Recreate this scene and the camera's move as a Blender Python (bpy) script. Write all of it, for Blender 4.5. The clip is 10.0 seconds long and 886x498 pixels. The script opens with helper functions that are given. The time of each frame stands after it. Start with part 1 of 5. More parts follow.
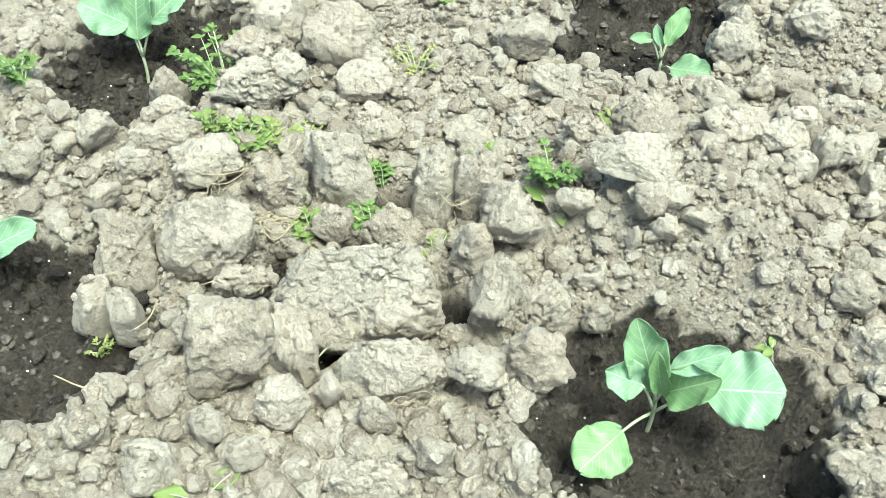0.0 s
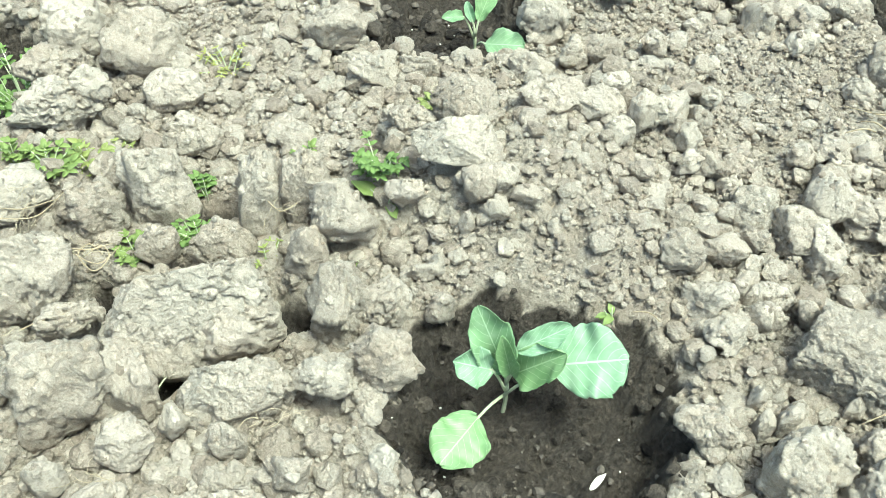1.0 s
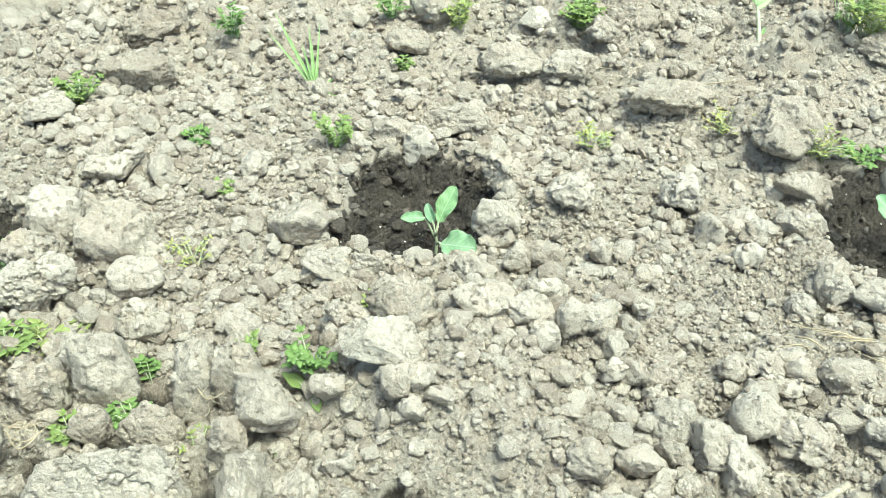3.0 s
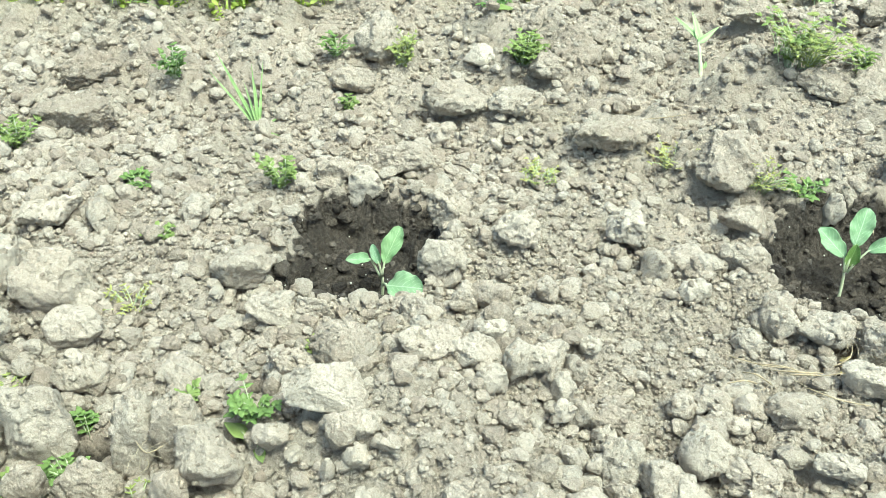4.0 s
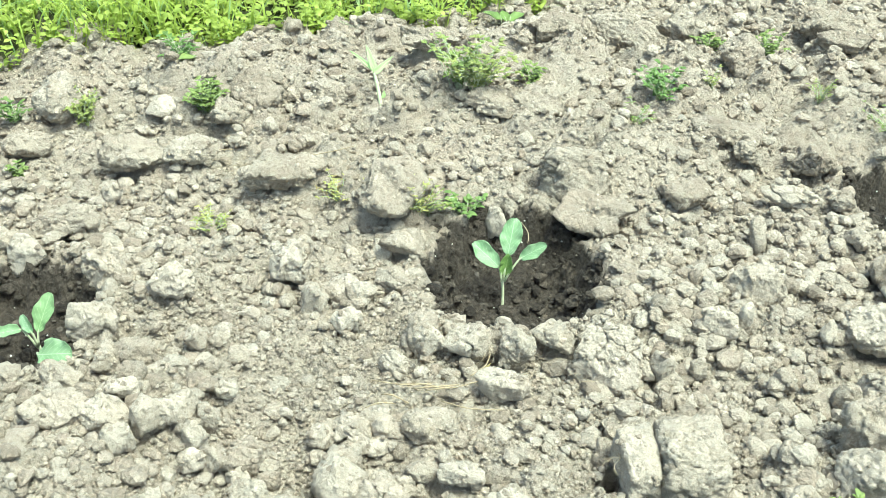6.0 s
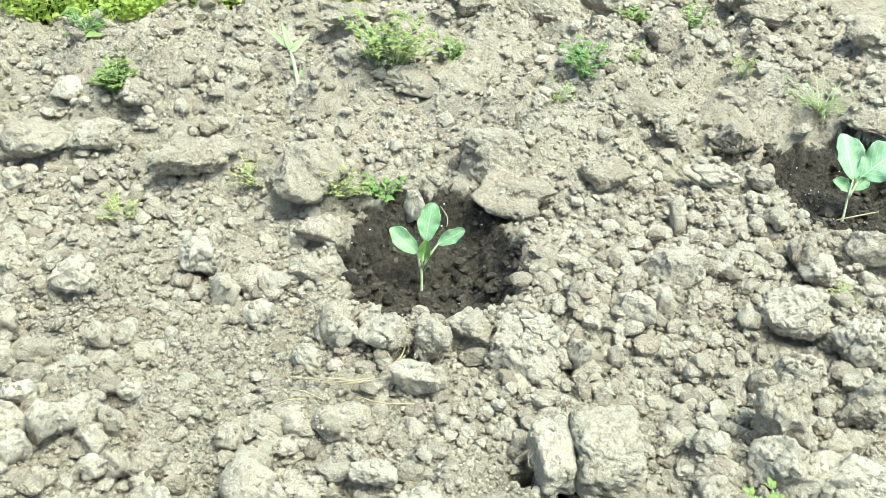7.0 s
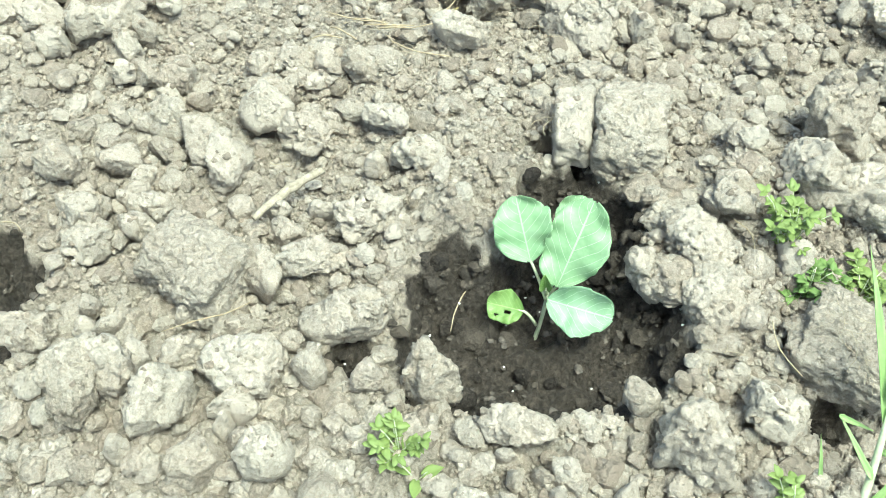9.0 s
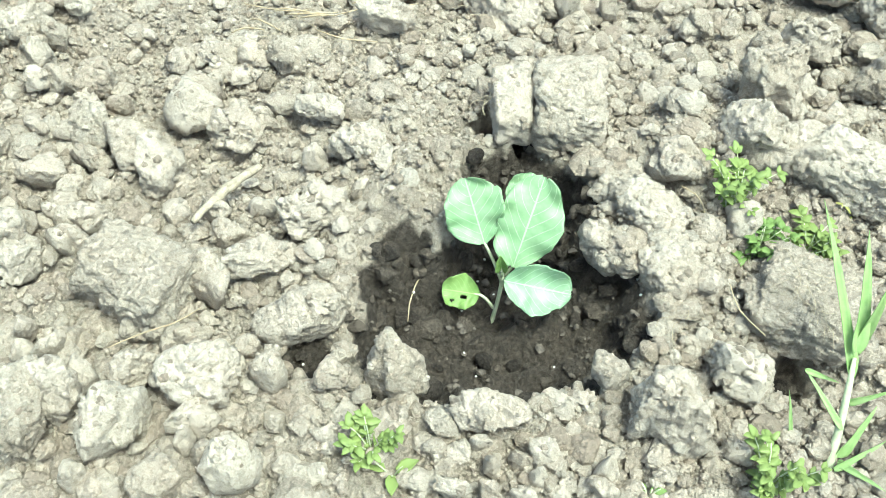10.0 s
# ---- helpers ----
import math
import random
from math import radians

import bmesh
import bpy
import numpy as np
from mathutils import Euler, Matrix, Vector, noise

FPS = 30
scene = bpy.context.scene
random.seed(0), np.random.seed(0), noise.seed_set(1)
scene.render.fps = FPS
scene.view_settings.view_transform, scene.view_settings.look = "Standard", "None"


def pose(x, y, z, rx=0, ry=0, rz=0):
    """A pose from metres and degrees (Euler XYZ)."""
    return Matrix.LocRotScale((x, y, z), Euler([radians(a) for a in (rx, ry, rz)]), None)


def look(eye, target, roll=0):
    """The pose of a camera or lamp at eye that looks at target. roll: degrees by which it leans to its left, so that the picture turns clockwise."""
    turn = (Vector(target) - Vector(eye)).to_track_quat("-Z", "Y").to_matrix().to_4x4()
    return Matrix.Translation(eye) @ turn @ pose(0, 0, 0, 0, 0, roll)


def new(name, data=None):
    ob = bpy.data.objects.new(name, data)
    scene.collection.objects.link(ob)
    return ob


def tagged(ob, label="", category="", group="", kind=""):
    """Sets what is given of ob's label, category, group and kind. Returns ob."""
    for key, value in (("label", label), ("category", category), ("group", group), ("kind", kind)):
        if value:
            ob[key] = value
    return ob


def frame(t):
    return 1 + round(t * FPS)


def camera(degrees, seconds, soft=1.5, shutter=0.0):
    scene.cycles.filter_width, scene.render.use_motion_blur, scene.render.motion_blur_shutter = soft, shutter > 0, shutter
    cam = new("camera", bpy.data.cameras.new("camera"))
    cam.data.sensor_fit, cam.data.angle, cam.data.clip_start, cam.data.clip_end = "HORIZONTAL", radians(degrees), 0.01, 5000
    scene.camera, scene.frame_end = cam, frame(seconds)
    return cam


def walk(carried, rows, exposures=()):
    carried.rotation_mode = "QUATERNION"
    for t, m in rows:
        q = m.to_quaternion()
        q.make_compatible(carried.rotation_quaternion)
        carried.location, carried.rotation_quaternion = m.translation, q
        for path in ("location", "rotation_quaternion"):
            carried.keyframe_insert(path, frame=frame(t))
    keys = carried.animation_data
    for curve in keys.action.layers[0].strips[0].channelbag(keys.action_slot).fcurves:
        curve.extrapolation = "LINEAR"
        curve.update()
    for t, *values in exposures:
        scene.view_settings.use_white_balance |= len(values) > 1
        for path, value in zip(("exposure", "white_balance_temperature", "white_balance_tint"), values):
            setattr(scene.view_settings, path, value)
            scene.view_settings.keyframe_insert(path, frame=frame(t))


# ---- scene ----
cam = camera(47.4, 10.0, soft=0.5)
PATH = [
    (0, (0.133, -0.064, 0.947), (-0.276, 1.215, -0.536), 1.0),
    (0.5, (0.176, -0.05, 0.948), (-0.139, 1.236, -0.551), 0.8),
    (1, (0.146, -0.021, 0.952), (0.029, 1.282, -0.56), 3.3),
    (1.5, (0.121, -0.023, 0.945), (0.122, 1.305, -0.551), 2.8),
    (2, (0.138, -0.019, 0.957), (0.132, 1.329, -0.521), 2.1),
    (2.5, (0.233, -0.008, 0.987), (0.036, 1.417, -0.402), 1.5),
    (2.7, (0.284, -0.004, 1.002), (-0.002, 1.474, -0.315), 0.5),
    (3.8, (0.372, 0.025, 1.018), (0.051, 1.566, -0.216), 2.3),
    (4, (0.348, 0.029, 1.015), (0.115, 1.596, -0.207), 2.3),
    (4.5, (0.341, 0.033, 1.01), (0.324, 1.613, -0.216), 3.2),
    (5, (0.41, 0.037, 1.025), (0.516, 1.65, -0.152), 2.3),
    (5.5, (0.544, 0.04, 1.046), (0.624, 1.663, -0.12), 1.7),
    (5.7, (0.606, 0.041, 1.047), (0.651, 1.669, -0.115), 1.2),
    (6.8, (0.738, 0.082, 1.069), (0.856, 1.668, -0.143), 2.4),
    (7, (0.724, 0.096, 1.059), (0.883, 1.672, -0.162), 2.8),
    (7.5, (0.715, 0.105, 1.019), (0.953, 1.582, -0.309), 3.4),
    (8, (0.796, 0.088, 0.963), (0.873, 1.419, -0.527), 2.4),
    (8.5, (0.932, 0.093, 0.966), (0.792, 1.287, -0.633), -0.5),
    (9, (0.978, 0.101, 0.979), (0.747, 1.235, -0.652), -2.0),
    (9.5, (0.939, 0.109, 0.965), (0.831, 1.268, -0.661), 1.5),
    (10, (0.919, 0.104, 0.953), (0.883, 1.249, -0.686), 1.4),
]
walk(cam, [(t, look(eye, target, roll)) for t, eye, target, roll in PATH],
     [(0.0, 1.32, 6000, -14), (2.5, 1.37, 6005, -14), (3.8, 1.27, 6070, -14), (4.5, 1.32, 6080, -14), (5.5, 1.35, 6120, -15), (7.3, 1.34, 6130, -15), (8.0, 1.22, 6090, -15), (8.6, 1.15, 6060, -15), (9.2, 1.42, 5985, -14), (10.0, 1.44, 5985, -14)])

# ---- daylight: bright overcast sky with a veiled sun ----
SUN_ELEVATION, SUN_AZIMUTH = radians(71), radians(122)   # azimuth from +y towards +x
world = bpy.data.worlds.new("sky")
scene.world = world
world.use_nodes = True
wn = world.node_tree
sky = wn.nodes.new("ShaderNodeTexSky")
sky.sky_type, sky.sun_disc = "NISHITA", False
sky.sun_elevation, sky.sun_rotation = SUN_ELEVATION, SUN_AZIMUTH
sky.dust_density, sky.ozone_density = 5.0, 0.6
wn.links.new(sky.outputs[0], wn.nodes["Background"].inputs[0])
wn.nodes["Background"].inputs[1].default_value = 0.142
sun = new("sun", bpy.data.lights.new("sun", "SUN"))
sun.data.energy, sun.data.angle, sun.data.color = 2.35, radians(20), (1.0, 0.97, 0.92)
toward = Vector((math.sin(SUN_AZIMUTH) * math.cos(SUN_ELEVATION), math.cos(SUN_AZIMUTH) * math.cos(SUN_ELEVATION), math.sin(SUN_ELEVATION)))
sun.matrix_world = look(toward * 10, (0, 0, 0))


# ---- materials ----
def material(name):
    m = bpy.data.materials.new(name)
    m.use_nodes = True
    return m, m.node_tree.nodes, m.node_tree.links, m.node_tree.nodes["Principled BSDF"]


def noise_node(nodes, links, coord, scale, detail, rough=0.6, w=None):
    n = nodes.new("ShaderNodeTexNoise")
    n.noise_dimensions = "4D"
    n.inputs["Scale"].default_value, n.inputs["Detail"].default_value, n.inputs["Roughness"].default_value = scale, detail, rough
    links.new(coord, n.inputs["Vector"])
    if w is not None:
        links.new(w, n.inputs["W"])
    return n


def ramp_node(nodes, links, fac, stops):
    r = nodes.new("ShaderNodeValToRGB")
    while len(r.color_ramp.elements) < len(stops):
        r.color_ramp.elements.new(0.5)
    for e, (p, c) in zip(r.color_ramp.elements, stops):
        e.position, e.color = p, (*c, 1)
    links.new(fac, r.inputs[0])
    return r


def mix_node(nodes, links, fac, a, b, blend="MIX"):
    m = nodes.new("ShaderNodeMix")
    m.data_type, m.blend_type = "RGBA", blend
    for sock, v in ((m.inputs["Factor"], fac), (m.inputs["A"], a), (m.inputs["B"], b)):
        if isinstance(v, (int, float)):
            sock.default_value = v
        elif isinstance(v, tuple):
            sock.default_value = (*v, 1)
        else:
            links.new(v, sock)
    return m.outputs["Result"]


def math_node(nodes, links, op, a, b):
    m = nodes.new("ShaderNodeMath")
    m.operation = op
    for sock, v in zip(m.inputs, (a, b)):
        if isinstance(v, (int, float)):
            sock.default_value = v
        else:
            links.new(v, sock)
    return m.outputs[0]


DRY_DARK, DRY_MID, DRY_LIGHT = (0.225, 0.197, 0.153), (0.385, 0.352, 0.288), (0.50, 0.462, 0.388)
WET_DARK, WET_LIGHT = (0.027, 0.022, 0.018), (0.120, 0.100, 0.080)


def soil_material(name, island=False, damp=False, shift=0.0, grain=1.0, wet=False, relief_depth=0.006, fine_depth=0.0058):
    """Dry crumbly earth; with damp=True the mesh's damp and turf attributes turn it into watered soil and green ground;
    damp also holds the painted shade of the gaps.
    """
    m, nodes, links, bsdf = material(name)
    co = nodes.new("ShaderNodeTexCoord").outputs["Object"]
    if island:
        rnd = nodes.new("ShaderNodeNewGeometry").outputs["Random Per Island"]
    else:
        rnd = nodes.new("ShaderNodeObjectInfo").outputs["Random"]
    w = math_node(nodes, links, "MULTIPLY", rnd, 37.0)
    coarse = noise_node(nodes, links, co, 14, 5, 0.62, w)
    mid = noise_node(nodes, links, co, 55, 4, 0.65, w)
    fine = noise_node(nodes, links, co, 170, 6, 0.75, w)
    grit = noise_node(nodes, links, co, 480, 3, 0.6, w)
    tone = math_node(nodes, links, "ADD", math_node(nodes, links, "MULTIPLY", coarse.outputs[0], 0.55),
                     math_node(nodes, links, "MULTIPLY", fine.outputs[0], 0.45))
    tone = math_node(nodes, links, "ADD", tone, math_node(nodes, links, "MULTIPLY", math_node(nodes, links, "SUBTRACT", rnd, 0.5), 0.34 if island else 0.18))
    tone = math_node(nodes, links, "ADD", tone, math_node(nodes, links, "MULTIPLY", math_node(nodes, links, "SUBTRACT", grit.outputs[0], 0.5), 0.50))
    tone = math_node(nodes, links, "ADD", tone, math_node(nodes, links, "MULTIPLY", math_node(nodes, links, "SUBTRACT", mid.outputs[0], 0.5), 0.26))
    tone = math_node(nodes, links, "ADD", tone, shift)
    col = ramp_node(nodes, links, tone, ((0.33, DRY_DARK), (0.5, DRY_MID), (0.65, DRY_LIGHT))).outputs[0]
    warm = noise_node(nodes, links, co, 5, 3, 0.5, w)
    col = mix_node(nodes, links, math_node(nodes, links, "MULTIPLY", warm.outputs[0], 0.62), col, (0.49, 0.385, 0.31))
    rough = 0.95
    if wet:
        rough = 0.75
        col = ramp_node(nodes, links, tone, ((0.35, WET_DARK), (0.66, WET_LIGHT))).outputs[0]
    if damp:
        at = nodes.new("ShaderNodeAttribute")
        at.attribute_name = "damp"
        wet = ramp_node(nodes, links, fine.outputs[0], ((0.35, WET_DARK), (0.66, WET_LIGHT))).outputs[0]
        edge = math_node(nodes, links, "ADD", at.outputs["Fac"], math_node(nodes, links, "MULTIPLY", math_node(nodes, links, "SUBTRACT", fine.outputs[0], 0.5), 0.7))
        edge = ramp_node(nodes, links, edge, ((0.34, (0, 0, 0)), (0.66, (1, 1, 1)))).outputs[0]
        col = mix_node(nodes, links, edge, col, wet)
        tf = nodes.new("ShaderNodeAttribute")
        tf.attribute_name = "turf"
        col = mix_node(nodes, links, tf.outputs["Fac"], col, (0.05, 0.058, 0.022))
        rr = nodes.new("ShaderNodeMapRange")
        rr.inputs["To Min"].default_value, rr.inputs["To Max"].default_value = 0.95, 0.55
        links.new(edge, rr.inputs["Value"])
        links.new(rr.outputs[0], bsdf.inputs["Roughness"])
    links.new(col, bsdf.inputs["Base Color"])
    bsdf.inputs["Roughness"].default_value = rough
    bsdf.inputs["Specular IOR Level"].default_value = 0.25
    heights = []
    for scale, deep in ((105, 0.0042 * grain), (240, 0.0022 * grain)):   # crumbs of two sizes, rounded, with open seams
        vo = nodes.new("ShaderNodeTexVoronoi")
        vo.inputs["Scale"].default_value = scale
        warped = nodes.new("ShaderNodeVectorMath")
        warped.operation = "MULTIPLY_ADD"
        warped.inputs[1].default_value = (0.014, 0.014, 0.014)
        links.new(fine.outputs[1], warped.inputs[0])
        links.new(co, warped.inputs[2])
        links.new(warped.outputs[0], vo.inputs["Vector"])
        heights.append(math_node(nodes, links, "MULTIPLY", math_node(nodes, links, "POWER", vo.outputs["Distance"], 1.6), -deep))
    for tex, deep in ((mid, relief_depth), (fine, fine_depth), (grit, 0.0019)):
        heights.append(math_node(nodes, links, "MULTIPLY", tex.outputs[0], deep))
    total = heights[0]
    for h in heights[1:]:
        total = math_node(nodes, links, "ADD", total, h)
    bump = nodes.new("ShaderNodeBump")
    bump.inputs["Strength"].default_value, bump.inputs["Distance"].default_value = 1.0, 1.0
    links.new(total, bump.inputs["Height"])
    links.new(bump.outputs[0], bsdf.inputs["Normal"])
    return m


def leaf_material(name, colour, pale, veins=True, gloss=0.46, through_light=0.25):
    """Leaf with paler veins laid out along its own length and width."""
    m, nodes, links, bsdf = material(name)
    co = nodes.new("ShaderNodeTexCoord")
    mott = noise_node(nodes, links, co.outputs["Object"], 60, 4, 0.6)
    col = mix_node(nodes, links, ramp_node(nodes, links, mott.outputs[0], ((0.35, (0, 0, 0)), (0.7, (1, 1, 1)))).outputs[0], colour, tuple(0.5 * (a + b) for a, b in zip(colour, pale)))
    if veins:
        sep = nodes.new("ShaderNodeSeparateXYZ")
        links.new(co.outputs["UV"], sep.inputs[0])
        u, v = sep.outputs[0], sep.outputs[1]
        off = math_node(nodes, links, "ABSOLUTE", math_node(nodes, links, "SUBTRACT", v, 0.5), 0.0)
        rib = math_node(nodes, links, "LESS_THAN", off, 0.014)
        saw = math_node(nodes, links, "FRACT", math_node(nodes, links, "SUBTRACT", math_node(nodes, links, "MULTIPLY", u, 7.0), math_node(nodes, links, "MULTIPLY", math_node(nodes, links, "POWER", off, 1.25), 7.0)), 0.0)
        side = math_node(nodes, links, "LESS_THAN", saw, 0.06)
        vein = math_node(nodes, links, "MAXIMUM", rib, math_node(nodes, links, "MULTIPLY", side, 0.85))
        col = mix_node(nodes, links, math_node(nodes, links, "MULTIPLY", vein, 0.70), col, tuple(min(0.8, 1.25 * c) for c in pale))
        bump = nodes.new("ShaderNodeBump")
        bump.inputs["Strength"].default_value, bump.inputs["Distance"].default_value = 0.5, 0.0015
        links.new(math_node(nodes, links, "ADD", math_node(nodes, links, "MULTIPLY", vein, 0.6), mott.outputs[0]), bump.inputs["Height"])
        links.new(bump.outputs[0], bsdf.inputs["Normal"])
    links.new(col, bsdf.inputs["Base Color"])
    bsdf.inputs["Roughness"].default_value = gloss
    tr, mx = nodes.new("ShaderNodeBsdfTranslucent"), nodes.new("ShaderNodeMixShader")
    links.new(col, tr.inputs["Color"])
    mx.inputs[0].default_value = through_light
    links.new(bsdf.outputs[0], mx.inputs[1])
    links.new(tr.outputs[0], mx.inputs[2])
    links.new(mx.outputs[0], nodes["Material Output"].inputs["Surface"])
    return m


def plain_material(name, a, b, scale, rough=0.8):
    m, nodes, links, bsdf = material(name)
    co = nodes.new("ShaderNodeTexCoord").outputs["Object"]
    n = noise_node(nodes, links, co, scale, 4)
    links.new(ramp_node(nodes, links, n.outputs[0], ((0.35, a), (0.65, b))).outputs[0], bsdf.inputs["Base Color"])
    bsdf.inputs["Roughness"].default_value = rough
    bump = nodes.new("ShaderNodeBump")
    bump.inputs["Distance"].default_value = 0.001
    links.new(n.outputs[0], bump.inputs["Height"])
    links.new(bump.outputs[0], bsdf.inputs["Normal"])
    return m


def blend(a, b, f):
    return tuple(x + (y - x) * f for x, y in zip(a, b))


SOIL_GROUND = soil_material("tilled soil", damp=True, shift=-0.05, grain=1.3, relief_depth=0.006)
SOIL_CLOD = soil_material("dry soil clod", shift=0.04, grain=0.7, relief_depth=0.003, fine_depth=0.0046)
SOIL_PALE = soil_material("pale dry soil", shift=0.11, grain=0.6, relief_depth=0.003, fine_depth=0.0026)
SOIL_WORN = soil_material("weathered soil", shift=-0.04, grain=1.0, relief_depth=0.004, fine_depth=0.0055)
SOIL_CRUMB = soil_material("dry soil crumbs", island=True, shift=0.0)
SOIL_DAMP = soil_material("damp soil lumps", island=True, wet=True)
SOIL_WET = plain_material("damp soil crumbs", WET_DARK, WET_LIGHT, 120, 0.75)
CABBAGE = [leaf_material("cabbage leaf %d" % i, blend((0.21, 0.355, 0.195), (0.175, 0.30, 0.075), i / 4), blend((0.43, 0.555, 0.40), (0.31, 0.43, 0.16), i / 4)) for i in range(5)]
WEED = [leaf_material("weed leaf %d" % i, blend((0.18, 0.30, 0.085), (0.42, 0.43, 0.14), (i / 4) ** 1.6), blend((0.27, 0.40, 0.14), (0.56, 0.55, 0.23), (i / 4) ** 1.6), veins=False, gloss=0.5, through_light=0.42) for i in range(5)]
WITHERED = leaf_material("withered leaf", (0.36, 0.30, 0.13), (0.50, 0.43, 0.22), veins=False, gloss=0.7)
STALK = plain_material("pale green stalk", (0.38, 0.44, 0.26), (0.52, 0.55, 0.38), 90, 0.5)
STRAW = plain_material("dry straw", (0.26, 0.20, 0.12), (0.42, 0.35, 0.23), 150, 0.7)
WOOD = plain_material("weathered twig", (0.20, 0.17, 0.12), (0.36, 0.315, 0.24), 160, 0.85)
GRAIN = plain_material("pale granules", (0.62, 0.60, 0.52), (0.75, 0.73, 0.66), 300, 0.6)
GRASS_PALE = leaf_material("pale grass blade", (0.26, 0.40, 0.14), (0.45, 0.55, 0.28), veins=False, gloss=0.5, through_light=0.3)
GRASS_FRESH = leaf_material("grass blade", (0.36, 0.47, 0.08), (0.55, 0.60, 0.18), veins=False, gloss=0.5, through_light=0.45)
VERGE_HERB = leaf_material("verge herb leaf", (0.36, 0.46, 0.09), (0.54, 0.58, 0.18), veins=False, gloss=0.5, through_light=0.45)


# ---- shape noise ----
def lattice(ix, iy, iz, seed):
    h = (ix * 374761393 + iy * 668265263 + iz * 1440662683 + seed * 1274126177) & 0x7FFFFFFF
    h = ((h ^ (h >> 13)) * 1274126177) & 0x7FFFFFFF
    return ((h ^ (h >> 16)) & 0xFFFF) / 65535.0


def value_noise(p, seed=0):
    i = np.floor(p).astype(np.int64)
    f = p - i
    f = f * f * (3 - 2 * f)
    total = 0
    for dx in (0, 1):
        for dy in (0, 1):
            for dz in (0, 1):
                wgt = (f[:, 0] if dx else 1 - f[:, 0]) * (f[:, 1] if dy else 1 - f[:, 1]) * (f[:, 2] if dz else 1 - f[:, 2])
                total = total + wgt * lattice(i[:, 0] + dx, i[:, 1] + dy, i[:, 2] + dz, seed)
    return total * 2 - 1


def fbm(p, octaves, seed=0, gain=0.5):
    total, amp = 0, 1.0
    for k in range(octaves):
        total = total + amp * value_noise(p * 2.03 ** k + 17.3 * k, seed + k)
        amp *= gain
    return total


def chunks(p, seed):
    """Cells of broken earth: the height of each point's cell, and how near it lies to a crack (0 on it)."""
    i = np.floor(p).astype(np.int64)
    near, second, own = np.full(len(p), 9.0), np.full(len(p), 9.0), np.zeros(len(p))
    for a in (-1, 0, 1):
        for b in (-1, 0, 1):
            for c in (-1, 0, 1):
                q = i + np.array([a, b, c])
                jit = np.stack([lattice(q[:, 0], q[:, 1], q[:, 2], seed + k) for k in (0, 1, 2)], 1)
                d = np.sqrt(((q + jit - p) ** 2).sum(1))
                closer = d < near
                second = np.where(closer, near, np.minimum(second, d))
                own = np.where(closer, jit[:, 0], own)
                near = np.where(closer, d, near)
    return own, second - near, near


def smooth(a, b, v):
    t = np.clip((v - a) / (b - a), 0, 1)
    return t * t * (3 - 2 * t)


def lumps(x, y, cell, seed, keep=1.0):
    """Heights of angular broken lumps, one to a cell, of uneven size and tilt: about 0 to 1."""
    u, v = x / cell, y / cell
    iu, iv = np.floor(u).astype(np.int64), np.floor(v).astype(np.int64)
    best = np.zeros_like(u)
    zero = np.zeros_like(iu)
    for a in (-1, 0, 1):
        for b in (-1, 0, 1):
            cu, cv = iu + a, iv + b
            jx, jy = lattice(cu, cv, zero, seed), lattice(cu, cv, zero, seed + 1)
            size = 0.32 + 0.42 * lattice(cu, cv, zero, seed + 2)
            there = lattice(cu, cv, zero, seed + 3) < keep
            ang = 6.283 * lattice(cu, cv, zero, seed + 4)
            lean = 6.283 * lattice(cu, cv, zero, seed + 5)
            du, dv = (u - cu - jx) / size, (v - cv - jy) / size
            p, q = du * np.cos(ang) + dv * np.sin(ang), dv * np.cos(ang) - du * np.sin(ang)
            reach = np.maximum(np.maximum(np.abs(p), np.abs(q) * 1.25), np.abs(p * 0.6 + q * 0.9))
            top = smooth(0, 0.75, 1 - reach) * (1 + 0.55 * (du * np.cos(lean) + dv * np.sin(lean)))
            best = np.maximum(best, np.where(there & (reach < 1), top * size * 1.5, 0))
    return best


# ---- the ground: tilled soil with dug planting pits ----
# centre x, y, half width, half length, turn in degrees, depth
PITS = [(0.215, 0.605, 0.165, 0.135, 8, 0.085), (0.018, 1.335, 0.135, 0.155, -4, 0.085), (0.842, 1.470, 0.150, 0.178, -3, 0.090),
        (0.965, 0.690, 0.158, 0.112, 5, 0.080), (0.985, 0.825, 0.078, 0.110, -12, 0.080), (1.680, 1.660, 0.168, 0.180, 8, 0.090), (-0.690, 0.985, 0.145, 0.150, -20, 0.080),
        (-0.620, 0.450, 0.190, 0.150, 40, 0.075)]
# raised heaps and sunken gaps: x, y, spread x, spread y, height
HEAPS = [(0.27, 0.86, 0.13, 0.09, 0.040), (0.10, 0.93, 0.12, 0.08, 0.020), (0.45, 1.30, 0.16, 0.16, 0.030), (0.62, 1.10, 0.10, 0.12, 0.020),
         (0.84, 0.88, 0.06, 0.12, 0.045), (1.18, 0.78, 0.06, 0.12, 0.025), (0.80, 1.95, 0.25, 0.16, 0.030), (-0.35, 1.25, 0.15, 0.15, 0.020),
         (-0.20, 0.60, 0.14, 0.10, -0.030), (-0.20, 0.80, 0.14, 0.10, -0.025), (-0.42, 0.62, 0.10, 0.10, -0.020), (1.32, 0.62, 0.07, 0.07, -0.040),
         (0.30, 2.15, 0.20, 0.12, 0.030), (1.25, 1.85, 0.20, 0.12, 0.030), (1.03, 1.02, 0.08, 0.06, 0.025)]

